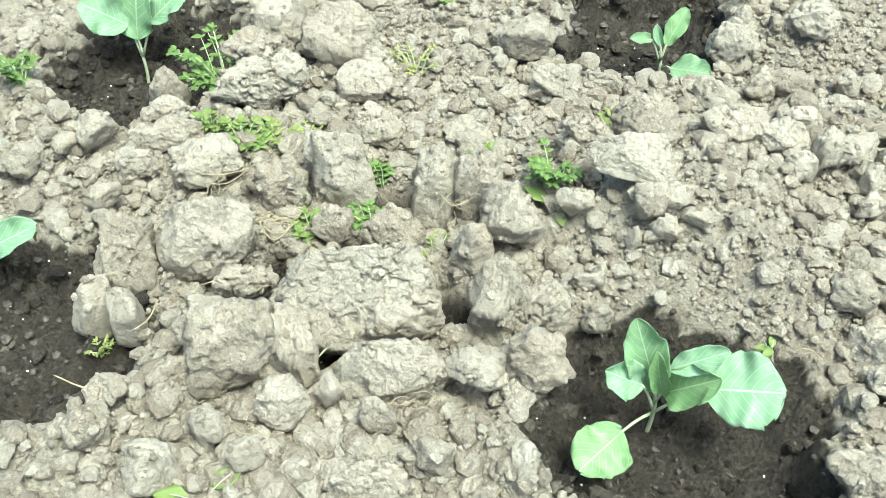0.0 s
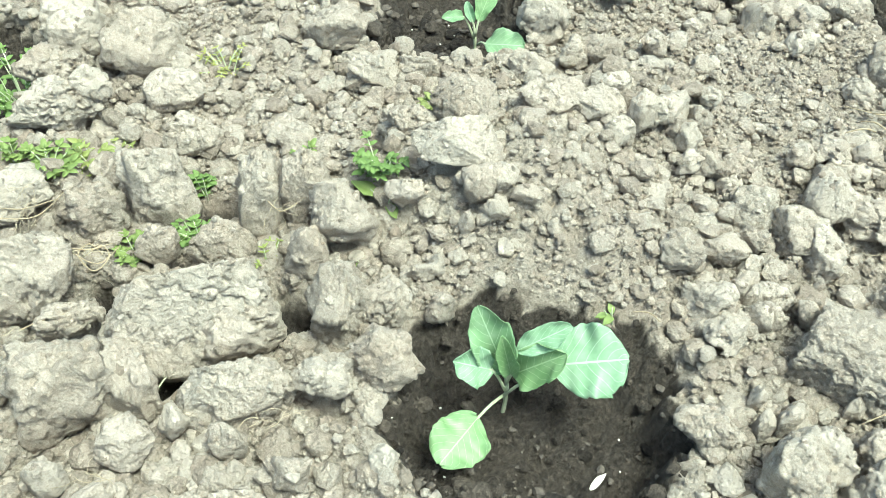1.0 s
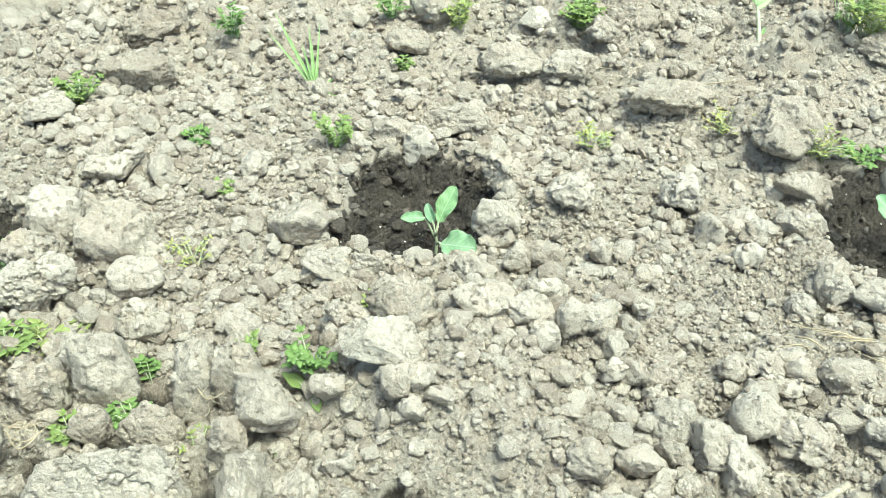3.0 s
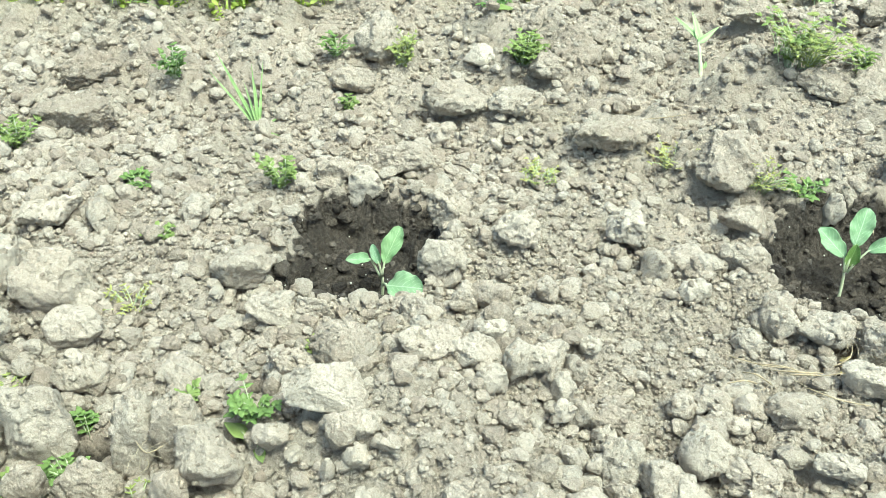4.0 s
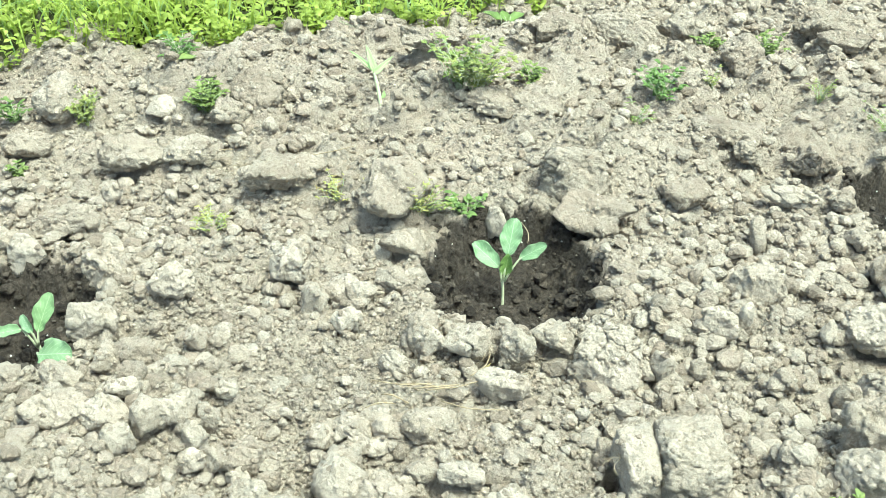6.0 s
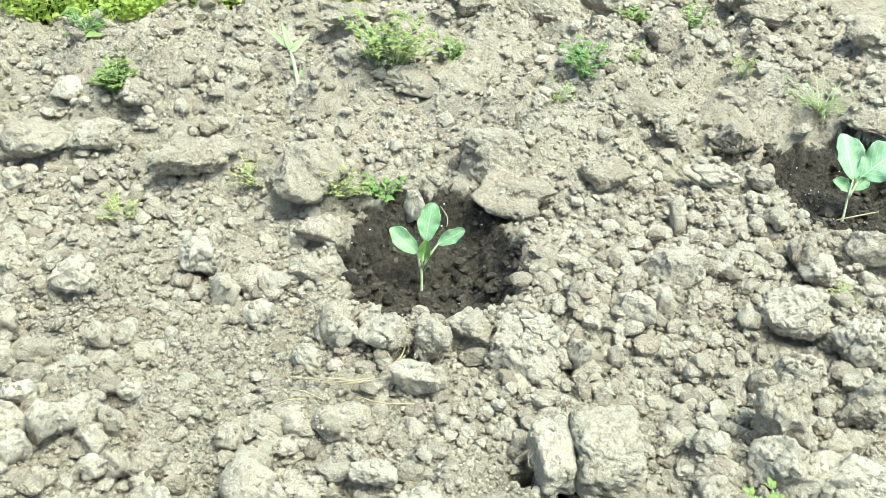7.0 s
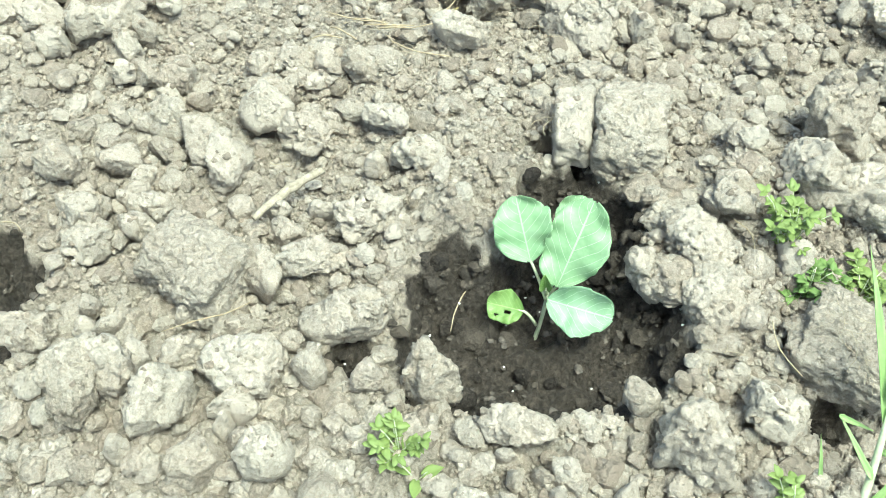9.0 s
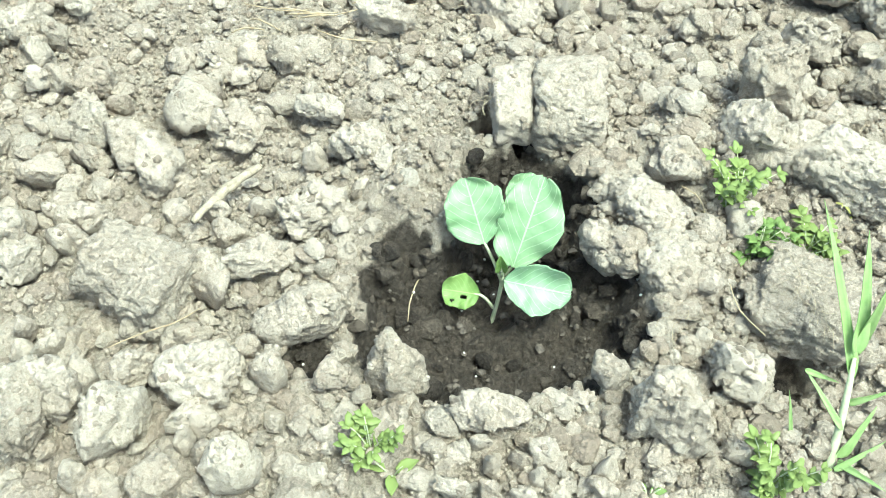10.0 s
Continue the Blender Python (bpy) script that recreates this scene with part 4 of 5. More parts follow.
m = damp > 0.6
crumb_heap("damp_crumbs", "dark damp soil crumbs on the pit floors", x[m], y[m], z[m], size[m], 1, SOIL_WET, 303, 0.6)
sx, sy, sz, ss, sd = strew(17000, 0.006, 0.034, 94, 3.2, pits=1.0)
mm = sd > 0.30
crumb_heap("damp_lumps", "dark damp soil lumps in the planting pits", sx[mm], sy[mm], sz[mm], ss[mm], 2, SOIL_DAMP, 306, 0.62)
wx, wy, wz, ws, wd = strew(24000, 0.007, 0.026, 98, 2.6, pits=1.0)
near_rim = np.min([pit_reach(wx, wy, p) for p in PITS], axis=0)
mm = (near_rim > 0.74) & (near_rim < 1.0) & (wd > 0.1)
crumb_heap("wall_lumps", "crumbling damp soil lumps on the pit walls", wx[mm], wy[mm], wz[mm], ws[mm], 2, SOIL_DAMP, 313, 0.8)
m &= np.random.RandomState(5).uniform(0, 1, len(x)) < 0.09
crumb_heap("granules", "scattered pale granules on damp soil", x[m], y[m], z[m] + 0.003, size[m] * 0 + 0.0030, 1, GRAIN, 304)


# ---- plants ----
def part(name, me, parent, label=""):
    ob = new(name, me)
    ob.parent = parent
    ob.matrix_parent_inverse = parent.matrix_world.inverted()
    if label:
        tagged(ob, label)
    return ob


def tube(points, radii, sides=7):
    """Vertices and quads of a round stalk along points."""
    pts = [Vector(p) for p in points]
    verts, faces = [], []
    for i, p in enumerate(pts):
        t = (pts[min(i + 1, len(pts) - 1)] - pts[max(i - 1, 0)]).normalized()
        a = t.cross(Vector((0.31, 0.2, 0.93))).normalized()
        b = t.cross(a)
        for k in range(sides):
            ang = 2 * math.pi * k / sides
            verts.append(p + (a * math.cos(ang) + b * math.sin(ang)) * radii[i])
    for i in range(len(pts) - 1):
        for k in range(sides):
            q = (k + 1) % sides
            faces.append((i * sides + k, i * sides + q, (i + 1) * sides + q, (i + 1) * sides + k))
    for i, order in ((0, -1), (len(pts) - 1, 1)):
        c = len(verts)
        verts.append(pts[i])
        for k in range(sides):
            q = (k + 1) % sides
            tri = (i * sides + k, i * sides + q, c)
            faces.append(tri[::order])
    return [tuple(v) for v in verts], faces


def bend(a, b, sag, n):
    """n points from a to b on a curve that bulges by sag."""
    a, b = Vector(a), Vector(b)
    return [a.lerp(b, k / (n - 1)) + Vector(sag) * math.sin(math.pi * k / (n - 1)) for k in range(n)]


def data_mesh(name, verts, faces, mat, uvs=None):
    me = bpy.data.meshes.new(name)
    me.from_pydata(verts, [], faces)
    me.polygons.foreach_set("use_smooth", [True] * len(me.polygons))
    if uvs is not None:
        lay = me.uv_layers.new(name="UVMap")
        for lp in me.loops:
            lay.data[lp.index].uv = uvs[lp.vertex_index]
    me.materials.append(mat)
    me.update()
    return me


def blade(base, tip, width, cup, profile, seed, nu=16, nv=12, wave=0.05, thick=0.0009, up=(0, 0, 1), droop=0.10, hollow=()):
    """A leaf blade as a thin closed shell. profile gives the half width along the length; cup lifts its sides."""
    base, tip = Vector(base), Vector(tip)
    along = tip - base
    size = along.length
    t = along.normalized()
    side = t.cross(Vector(up))
    if side.length < 0.05:
        side = t.cross(Vector((0, 1, 0)))
    side.normalize()
    nrm = side.cross(t).normalized()
    r = random.Random(seed)
    ph = [r.uniform(0, 6.3) for _ in range(5)]
    grid, uv = [], []
    for i in range(nu + 1):
        u = 0.5 - 0.5 * math.cos(math.pi * i / nu)
        hw = width / 2 * profile(u)
        for j in range(nv + 1):
            v = 2 * j / nv - 1
            edge = 1 + 0.07 * math.sin(7 * u + ph[0] + v * 2) + 0.035 * math.sin(15 * u + ph[1] + 3 * v) + 0.03 * math.sin(41 * u + ph[2] + v) * math.sin(9 * u + ph[3])
            lift = cup * width * 0.9 * v * v * profile(u) - droop * size * (u - 0.35) ** 2 + 0.03 * size
            ripple = wave * width * (abs(v) ** 1.5) * (math.sin(11 * u + ph[2] + (2 if v > 0 else 0)) + 0.5 * math.sin(23 * u + ph[3] + v))
            grid.append(base + t * size * (u + 0.02 * abs(v) * math.sin(7 * v + ph[4])) + side * hw * v * edge * (1 - 0.25 * cup * abs(v)) + nrm * (lift + ripple))
            uv.append((u, j / nv))
    n = len(grid)
    verts = [tuple(g) for g in grid] + [tuple(g - nrm * thick) for g in grid]
    row = nv + 1
    faces = []
    open_cells = set()
    for hu, hv, hr in hollow:
        for i in range(nu):
            for j in range(nv):
                if ((i + 0.5) / nu - hu) ** 2 + ((j + 0.5) / nv - hv) ** 2 < hr * hr:
                    open_cells.add((i, j))
    def shut(i, j):
        return 0 <= i < nu and 0 <= j < nv and (i, j) not in open_cells
    for i in range(nu):
        for j in range(nv):
            if not shut(i, j):
                continue
            a, b, c, d = i * row + j, i * row + j + 1, (i + 1) * row + j + 1, (i + 1) * row + j
            faces.append((a, b, c, d))
            faces.append((a + n, d + n, c + n, b + n))
            for other, (p, q) in (((i - 1, j), (a, b)), ((i, j + 1), (b, c)), ((i + 1, j), (c, d)), ((i, j - 1), (d, a))):
                if not shut(*other):
                    faces.append((q, p, p + n, q + n))
    return verts, faces, uv + uv


def round_leaf(u):
    return max(0.02, (1 - abs(2 * u ** 1.12 - 1) ** 2.15)) ** 0.52


def pointed_leaf(u):
    return max(0.03, math.sin(math.pi * (0.04 + 0.95 * u) ** 0.8)) ** 0.9


def lance_leaf(u):
    return max(0.04, (1 - u) ** 0.7 * min(1, u * 8 + 0.35))


leaf_count = [0]


def cabbage(foot, crown, label):
    top = new("cabbage_seedling")
    top.location = foot
    bpy.context.view_layer.update()
    tagged(top, label, "cabbage", "cabbage seedlings")
    foot, crown = Vector(foot), Vector(crown)
    low = Vector((foot.x, foot.y, min(foot.z, height_at(foot.x, foot.y)) - 0.012))
    v, f = tube(bend(low, crown, (0.002, 0.001, 0), 6), [0.0031, 0.0029, 0.0027, 0.0026, 0.0026, 0.0022])
    part("stem", data_mesh("stem", v, f, STALK), top, "pale green stem")
    return top


def cabbage_leaf(top, start, joint, tip, width, hue, cup):
    leaf_count[0] += 1
    seed = leaf_count[0]
    start, joint, tip = Vector(start), Vector(joint), Vector(tip)
    mat = CABBAGE[min(4, int(hue * 5))]
    holes = ((0.45, 0.36, 0.06), (0.62, 0.22, 0.05), (0.95, 0.1, 0.09)) if hue > 0.8 and width > 0.03 else ((0.72, 1.0, 0.06),) if seed % 3 == 2 else ()
    v, f, uv = blade(joint, tip, width * 1.06, cup, round_leaf, seed, 36, 20, 0.075, up=(-0.05, -0.62, 0.78), hollow=holes)
    leaf = part("leaf", data_mesh("leaf", v, f, mat, uv), top, "yellowing leaf" if hue > 0.6 else "waxy pale green leaf")
    rib = joint.lerp(tip, 0.3)
    v, f = tube([*bend(start, joint, (0, 0, 0.004), 5), rib], [0.0022, 0.0020, 0.0019, 0.0018, 0.0017, 0.0008], 6)
    me = data_mesh("petiole", v, f, STALK)
    ob = new("petiole", me)
    ob.parent = leaf
    leaf.matrix_parent_inverse = Matrix.Translation(-top.location)
    ob.matrix_parent_inverse = Matrix.Identity(4)


plant = cabbage((0.170, 0.642, -0.070), (0.170, 0.649, -0.045), "young cabbage plant with pale waxy leaves in a damp pit")
cabbage_leaf(plant, (0.168, 0.636, -0.060), (0.142, 0.592, -0.045), (0.107, 0.527, -0.045), 0.062, 0.55, 0.1)
cabbage_leaf(plant, (0.168, 0.636, -0.060), (0.219, 0.632, 0.022), (0.298, 0.636, 0.045), 0.080, 0.1, 0.06)
cabbage_leaf(plant, (0.169, 0.638, -0.050), (0.151, 0.626, 0.005), (0.108, 0.613, 0.030), 0.044, 0.15, 0.3)
cabbage_leaf(plant, (0.170, 0.646, -0.050), (0.166, 0.638, -0.010), (0.127, 0.650, 0.085), 0.049, 0.25, 0.25)
cabbage_leaf(plant, (0.171, 0.647, -0.045), (0.174, 0.641, -0.020), (0.157, 0.632, 0.060), 0.025, 0.45, 0.45)
cabbage_leaf(plant, (0.171, 0.647, -0.045), (0.176, 0.641, -0.020), (0.229, 0.628, 0.050), 0.049, 0.45, 0.35)
cabbage_leaf(plant, (0.171, 0.649, -0.045), (0.176, 0.639, 0.030), (0.231, 0.652, 0.070), 0.030, 0.1, 0.2)
plant = cabbage((0.957, 0.728, -0.070), (0.969, 0.753, -0.020), "young cabbage plant with broad pale leaves in a damp pit")
cabbage_leaf(plant, (0.968, 0.748, -0.030), (0.945, 0.767, 0.020), (0.919, 0.815, 0.075), 0.066, 0.25, 0.12)
cabbage_leaf(plant, (0.971, 0.752, -0.025), (0.979, 0.750, -0.000), (1.008, 0.818, 0.080), 0.071, 0.25, 0.1)
cabbage_leaf(plant, (0.970, 0.753, -0.025), (0.985, 0.790, 0.030), (0.996, 0.838, 0.062), 0.050, 0.2, 0.15)
cabbage_leaf(plant, (0.969, 0.744, -0.030), (0.970, 0.734, -0.005), (1.046, 0.724, -0.012), 0.058, 0.1, 0.3)
cabbage_leaf(plant, (0.960, 0.731, -0.060), (0.943, 0.739, -0.045), (0.899, 0.741, -0.040), 0.040, 0.85, 0.1)
cabbage_leaf(plant, (0.967, 0.750, -0.020), (0.967, 0.750, -0.010), (0.963, 0.749, 0.020), 0.015, 0.8, 0.5)
plant = cabbage((0.825, 1.448, -0.070), (0.825, 1.469, -0.040), "small cabbage seedling with three open leaves in a damp pit")
cabbage_leaf(plant, (0.826, 1.465, -0.040), (0.833, 1.484, 0.000), (0.846, 1.522, 0.055), 0.037, 0.35, 0.2)
cabbage_leaf(plant, (0.823, 1.462, -0.040), (0.818, 1.472, -0.015), (0.772, 1.496, 0.020), 0.033, 0.25, 0.25)
cabbage_leaf(plant, (0.828, 1.462, -0.040), (0.854, 1.476, 0.000), (0.899, 1.476, 0.030), 0.025, 0.25, 0.25)
cabbage_leaf(plant, (0.826, 1.469, -0.040), (0.829, 1.472, -0.030), (0.834, 1.476, 0.010), 0.025, 0.8, 0.5)
plant = cabbage((0.058, 1.294, -0.070), (0.059, 1.296, -0.045), "small leaning cabbage seedling with one leaf on the soil")
cabbage_leaf(plant, (0.060, 1.294, -0.045), (0.063, 1.299, -0.020), (0.082, 1.336, 0.030), 0.031, 0.5, 0.2)
cabbage_leaf(plant, (0.058, 1.293, -0.050), (0.040, 1.292, -0.010), (0.010, 1.256, 0.010), 0.020, 0.25, 0.3)
cabbage_leaf(plant, (0.059, 1.293, -0.045), (0.055, 1.294, -0.020), (0.041, 1.304, 0.010), 0.016, 0.15, 0.4)
cabbage_leaf(plant, (0.066, 1.271, -0.045), (0.079, 1.243, -0.020), (0.140, 1.226, -0.002), 0.045, 0.3, 0.1)
plant = cabbage((-0.727, 1.027, -0.070), (-0.729, 1.034, -0.045), "cabbage seedling with upright blue-green leaves in a damp pit")
cabbage_leaf(plant, (-0.729, 1.033, -0.050), (-0.746, 1.042, 0.000), (-0.801, 1.009, 0.050), 0.065, 0.05, 0.2)
cabbage_leaf(plant, (-0.727, 1.034, -0.050), (-0.709, 1.051, 0.010), (-0.660, 1.083, 0.060), 0.054, 0.05, 0.2)
cabbage_leaf(plant, (-0.725, 1.031, -0.045), (-0.731, 1.037, -0.020), (-0.731, 1.074, 0.090), 0.082, 0.2, 0.2)
plant = cabbage((1.662, 1.633, -0.070), (1.670, 1.658, -0.030), "cabbage seedling with two broad pale leaves in a damp pit")
cabbage_leaf(plant, (1.666, 1.649, -0.030), (1.676, 1.667, 0.000), (1.667, 1.740, 0.060), 0.053, 0.15, 0.2)
cabbage_leaf(plant, (1.669, 1.649, -0.030), (1.692, 1.673, 0.000), (1.763, 1.693, 0.055), 0.072, 0.1, 0.2)
cabbage_leaf(plant, (1.670, 1.658, -0.030), (1.666, 1.657, -0.020), (1.637, 1.667, 0.000), 0.028, 0.3, 0.4)
cabbage_leaf(plant, (1.672, 1.658, -0.030), (1.677, 1.661, -0.020), (1.706, 1.666, 0.000), 0.026, 0.3, 0.4)
plant = cabbage((-0.709, 0.526, -0.070), (-0.689, 0.527, -0.030), "cabbage seedling with pale broad leaves in a damp pit")
cabbage_leaf(plant, (-0.689, 0.527, -0.030), (-0.676, 0.549, 0.000), (-0.596, 0.583, 0.050), 0.045, 0.1, 0.2)
cabbage_leaf(plant, (-0.689, 0.527, -0.030), (-0.703, 0.545, 0.000), (-0.731, 0.557, 0.050), 0.042, 0.1, 0.2)

WEED_LABEL = {"leafy": "low green weed with many small oval leaves", "fine": "small yellowish weed with fine dry leaves", "broad": "small weed with a few broad green leaves"}
weed_count = [0]


def weed(kind, x, y, spread, tall, hue):
    weed_count[0] += 1
    r = random.Random(500 + weed_count[0])
    z = height_at(x, y)
    top = new("weed")
    top.location = (x, y, z)
    label = WEED_LABEL[kind] if hue < 0.85 or kind != "fine" else "withered yellow weed with dry leaves"
    tagged(top, label, "weed", "weeds")
    def add(V, Fc, v, f):
        o = len(V)
        V.extend(v)
        Fc.extend(tuple(i + o for i in q) for q in f)
    stems = {"leafy": max(6, int(spread * 400)), "fine": max(6, int(spread * 320)), "broad": 4}[kind]
    for s in range(stems):
        LV, LF = [], []
        ang, out = r.uniform(0, 6.28), spread * r.uniform(0.25, 1.0)
        tip = Vector((math.cos(ang) * out, math.sin(ang) * out, tall * r.uniform(0.45, 1.0)))
        pts = bend((r.uniform(-1, 1) * spread * 0.15, r.uniform(-1, 1) * spread * 0.15, -0.012), tip, (0, 0, tall * 0.2), 5)
        v, f = tube(pts, [0.0011, 0.001, 0.0009, 0.0008, 0.0005], 5)
        stem = part("stem", data_mesh("stem", v, f, STRAW if hue > 0.9 else STALK), top)
        if kind == "broad":
            long = spread * r.uniform(0.7, 1.1)
            d = Vector((math.cos(ang), math.sin(ang), r.uniform(-0.1, 0.4))).normalized() * long
            v, f, _ = blade(pts[2], Vector(pts[2]) + d, long * 0.62, 0.2, pointed_leaf, r.random(), 7, 6)
            add(LV, LF, v, f)
        else:
            for k in range(1, 5):
                for sgn in (-1, 1) if k < 4 else (-1, 0, 1):
                    size = r.uniform(0.008, 0.0165) * (1.0 if kind == "leafy" else 0.62)
                    a2 = ang + sgn * r.uniform(0.7, 1.5) + r.uniform(-0.3, 0.3)
                    d = Vector((math.cos(a2), math.sin(a2), r.uniform(-0.1, 0.6))).normalized() * size
                    v, f, _ = blade(pts[k], Vector(pts[k]) + d, size * (0.70 if kind == "leafy" else 0.45), 0.25, pointed_leaf, r.random(), 3, 2, thick=0.0005)
                    add(LV, LF, v, f)
        leafage = part("leaf" if kind == "broad" else "sprig", data_mesh("sprig", LV, LF, WITHERED if hue > 0.9 else WEED[min(4, int(hue * 5))]), stem)
        stem.matrix_parent_inverse = leafage.matrix_parent_inverse = Matrix.Identity(4)
        tagged(leafage, kind="stuff")


weed("leafy", -0.568, 1.005, 0.073, 0.089, 0.3)
weed("leafy", -0.813, 0.855, 0.027, 0.053, 0.35)
weed("fine", -0.292, 1.109, 0.045, 0.041, 0.8)
weed("leafy", -0.459, 0.860, 0.037, 0.032, 0.4)
weed("leafy", -0.417, 0.881, 0.031, 0.032, 0.6)
weed("leafy", -0.511, 0.867, 0.016, 0.032, 0.4)
weed("leafy", -0.259, 0.879, 0.017, 0.034, 0.35)
weed("leafy", -0.244, 0.796, 0.029, 0.036, 0.35)
weed("fine", -0.151, 0.779, 0.026, 0.035, 0.6)
weed("leafy", -0.314, 0.753, 0.024, 0.024, 0.5)
weed("leafy", -0.021, 0.900, 0.043, 0.049, 0.3)
weed("broad", -0.010, 0.862, 0.037, 0.024, 0.55)
weed("broad", -0.028, 0.779, 0.012, 0.017, 0.4)
weed("leafy", 0.021, 1.048, 0.016, 0.020, 0.6)
weed("leafy", -0.136, 0.939, 0.015, 0.018, 0.5)
weed("leafy", -0.452, 0.639, 0.011, 0.023, 0.3)
weed("fine", -0.374, 0.805, 0.022, 0.021, 0.6)
weed("broad", -0.257, 0.341, 0.050, 0.028, 0.4)
weed("broad", 0.285, 0.725, 0.018, 0.022, 0.5)
weed("fine", -0.386, 0.917, 0.018, 0.015, 0.6)
weed("fine", -0.485, 0.506, 0.016, 0.018, 0.7)
weed("leafy", -0.692, 1.505, 0.050, 0.051, 0.4)
weed("leafy", -0.305, 1.259, 0.021, 0.021, 0.5)
weed("leafy", -0.160, 1.459, 0.040, 0.069, 0.45)
weed("leafy", -0.413, 1.410, 0.029, 0.026, 0.3)
weed("leafy", -0.117, 1.757, 0.021, 0.024, 0.5)
weed("fine", 0.524, 1.675, 0.063, 0.036, 0.9)
weed("fine", 0.670, 1.614, 0.047, 0.065, 0.8)
weed("leafy", 0.803, 2.034, 0.096, 0.116, 0.6)
weed("leafy", 0.218, 2.017, 0.045, 0.054, 0.4)
weed("leafy", -0.490, 1.788, 0.039, 0.067, 0.3)
weed("fine", -0.048, 2.039, 0.045, 0.055, 0.6)
weed("leafy", -0.051, 2.002, 0.032, 0.059, 0.6)
weed("leafy", 0.218, 2.002, 0.049, 0.059, 0.5)
weed("leafy", -0.201, 2.004, 0.032, 0.039, 0.3)
weed("leafy", 0.758, 2.034, 0.076, 0.113, 0.5)
weed("leafy", 0.927, 2.107, 0.035, 0.043, 0.4)
weed("leafy", 1.210, 2.043, 0.064, 0.062, 0.15)
weed("fine", 1.124, 1.895, 0.039, 0.039, 0.5)
weed("fine", 1.338, 2.114, 0.030, 0.036, 0.6)
weed("fine", 1.590, 2.096, 0.038, 0.063, 0.6)
weed("leafy", 1.547, 2.366, 0.060, 0.091, 0.5)
weed("fine", 0.686, 1.622, 0.068, 0.052, 0.7)
weed("leafy", 0.762, 1.623, 0.039, 0.043, 0.2)
weed("fine", 0.505, 1.691, 0.026, 0.025, 0.95)
weed("fine", 0.290, 1.608, 0.048, 0.035, 0.85)
weed("broad", 0.181, 2.178, 0.070, 0.032, 0.4)
weed("leafy", 1.407, 2.407, 0.042, 0.049, 0.5)
weed("leafy", 0.119, 2.209, 0.048, 0.058, 0.15)
weed("broad", 0.903, 2.538, 0.059, 0.036, 0.3)
weed("fine", 1.518, 1.326, 0.030, 0.038, 0.6)
weed("fine", 0.788, 1.195, 0.019, 0.058, 0.95)
weed("fine", 0.291, 1.607, 0.037, 0.034, 0.75)
weed("fine", 1.719, 1.945, 0.097, 0.049, 0.4)
weed("leafy", 1.233, 0.845, 0.042, 0.076, 0.5)
weed("leafy", 1.263, 0.792, 0.037, 0.039, 0.35)
weed("leafy", 1.320, 0.801, 0.041, 0.033, 0.5)
weed("fine", 1.390, 0.861, 0.025, 0.035, 0.9)
weed("leafy", 0.837, 0.522, 0.030, 0.050, 0.5)
weed("broad", 0.862, 0.499, 0.023, 0.023, 0.55)
weed("leafy", 1.240, 0.509, 0.039, 0.081, 0.55)
weed("broad", 1.117, 0.489, 0.012, 0.019, 0.35)


def grass_plant(x, y, blades, label, mat=None, stalk=None):
    """blades: root, tip and width of each, from the plant's foot."""
    z = min(height_at(x, y), float(rise(x, y)))
    top = new("grass_plant")
    top.location = (x, y, z)
    tagged(top, label, "grass")
    for k, (root, tip, w) in enumerate(blades):
        v, f, _ = blade(root, tip, w, 0.35, lance_leaf, 900 + k, 14, 4, 0.02, up=(0.2, -0.6, 0.7), droop=0.10)
        part("blade", data_mesh("blade", v, f, mat or GRASS_PALE), top).matrix_parent_inverse = Matrix.Identity(4)
    if stalk is not None:
        v, f = tube(bend((0, 0, -0.012), stalk, (0.002, 0, 0.0), 6), [0.0055, 0.005, 0.0045, 0.004, 0.0035, 0.002])
        part("stalk", data_mesh("stalk", v, f, STALK), top, "pale green stalk").matrix_parent_inverse = Matrix.Identity(4)


grass_plant(1.309, 0.530, [((0.007, 0.074, 0.080), (-0.034, 0.200, 0.200), 0.016), ((0.008, 0.089, 0.100), (0.008, 0.173, 0.190), 0.020), ((0.012, 0.102, 0.100), (0.023, 0.122, 0.180), 0.018), ((0.005, 0.032, 0.040), (-0.032, 0.084, 0.070), 0.009), ((-0.033, 0.083, 0.070), (0.008, 0.081, 0.050), 0.008), ((0.007, 0.016, 0.010), (0.037, 0.049, 0.060), 0.014), ((0.002, 0.003, 0.010), (0.051, 0.023, 0.040), 0.010), ((0.012, 0.059, 0.050), (0.048, 0.058, 0.080), 0.010), ((0.008, 0.010, 0.010), (0.042, -0.027, 0.030), 0.010)],
            "tall broad-bladed grass plant with pale stalk", stalk=(0.007, 0.082, 0.100))
grass_plant(1.271, 0.559, [((0.002, 0.002, -0.005), (-0.011, 0.032, 0.060), 0.007)],
            "single upright green grass blade in bare soil")
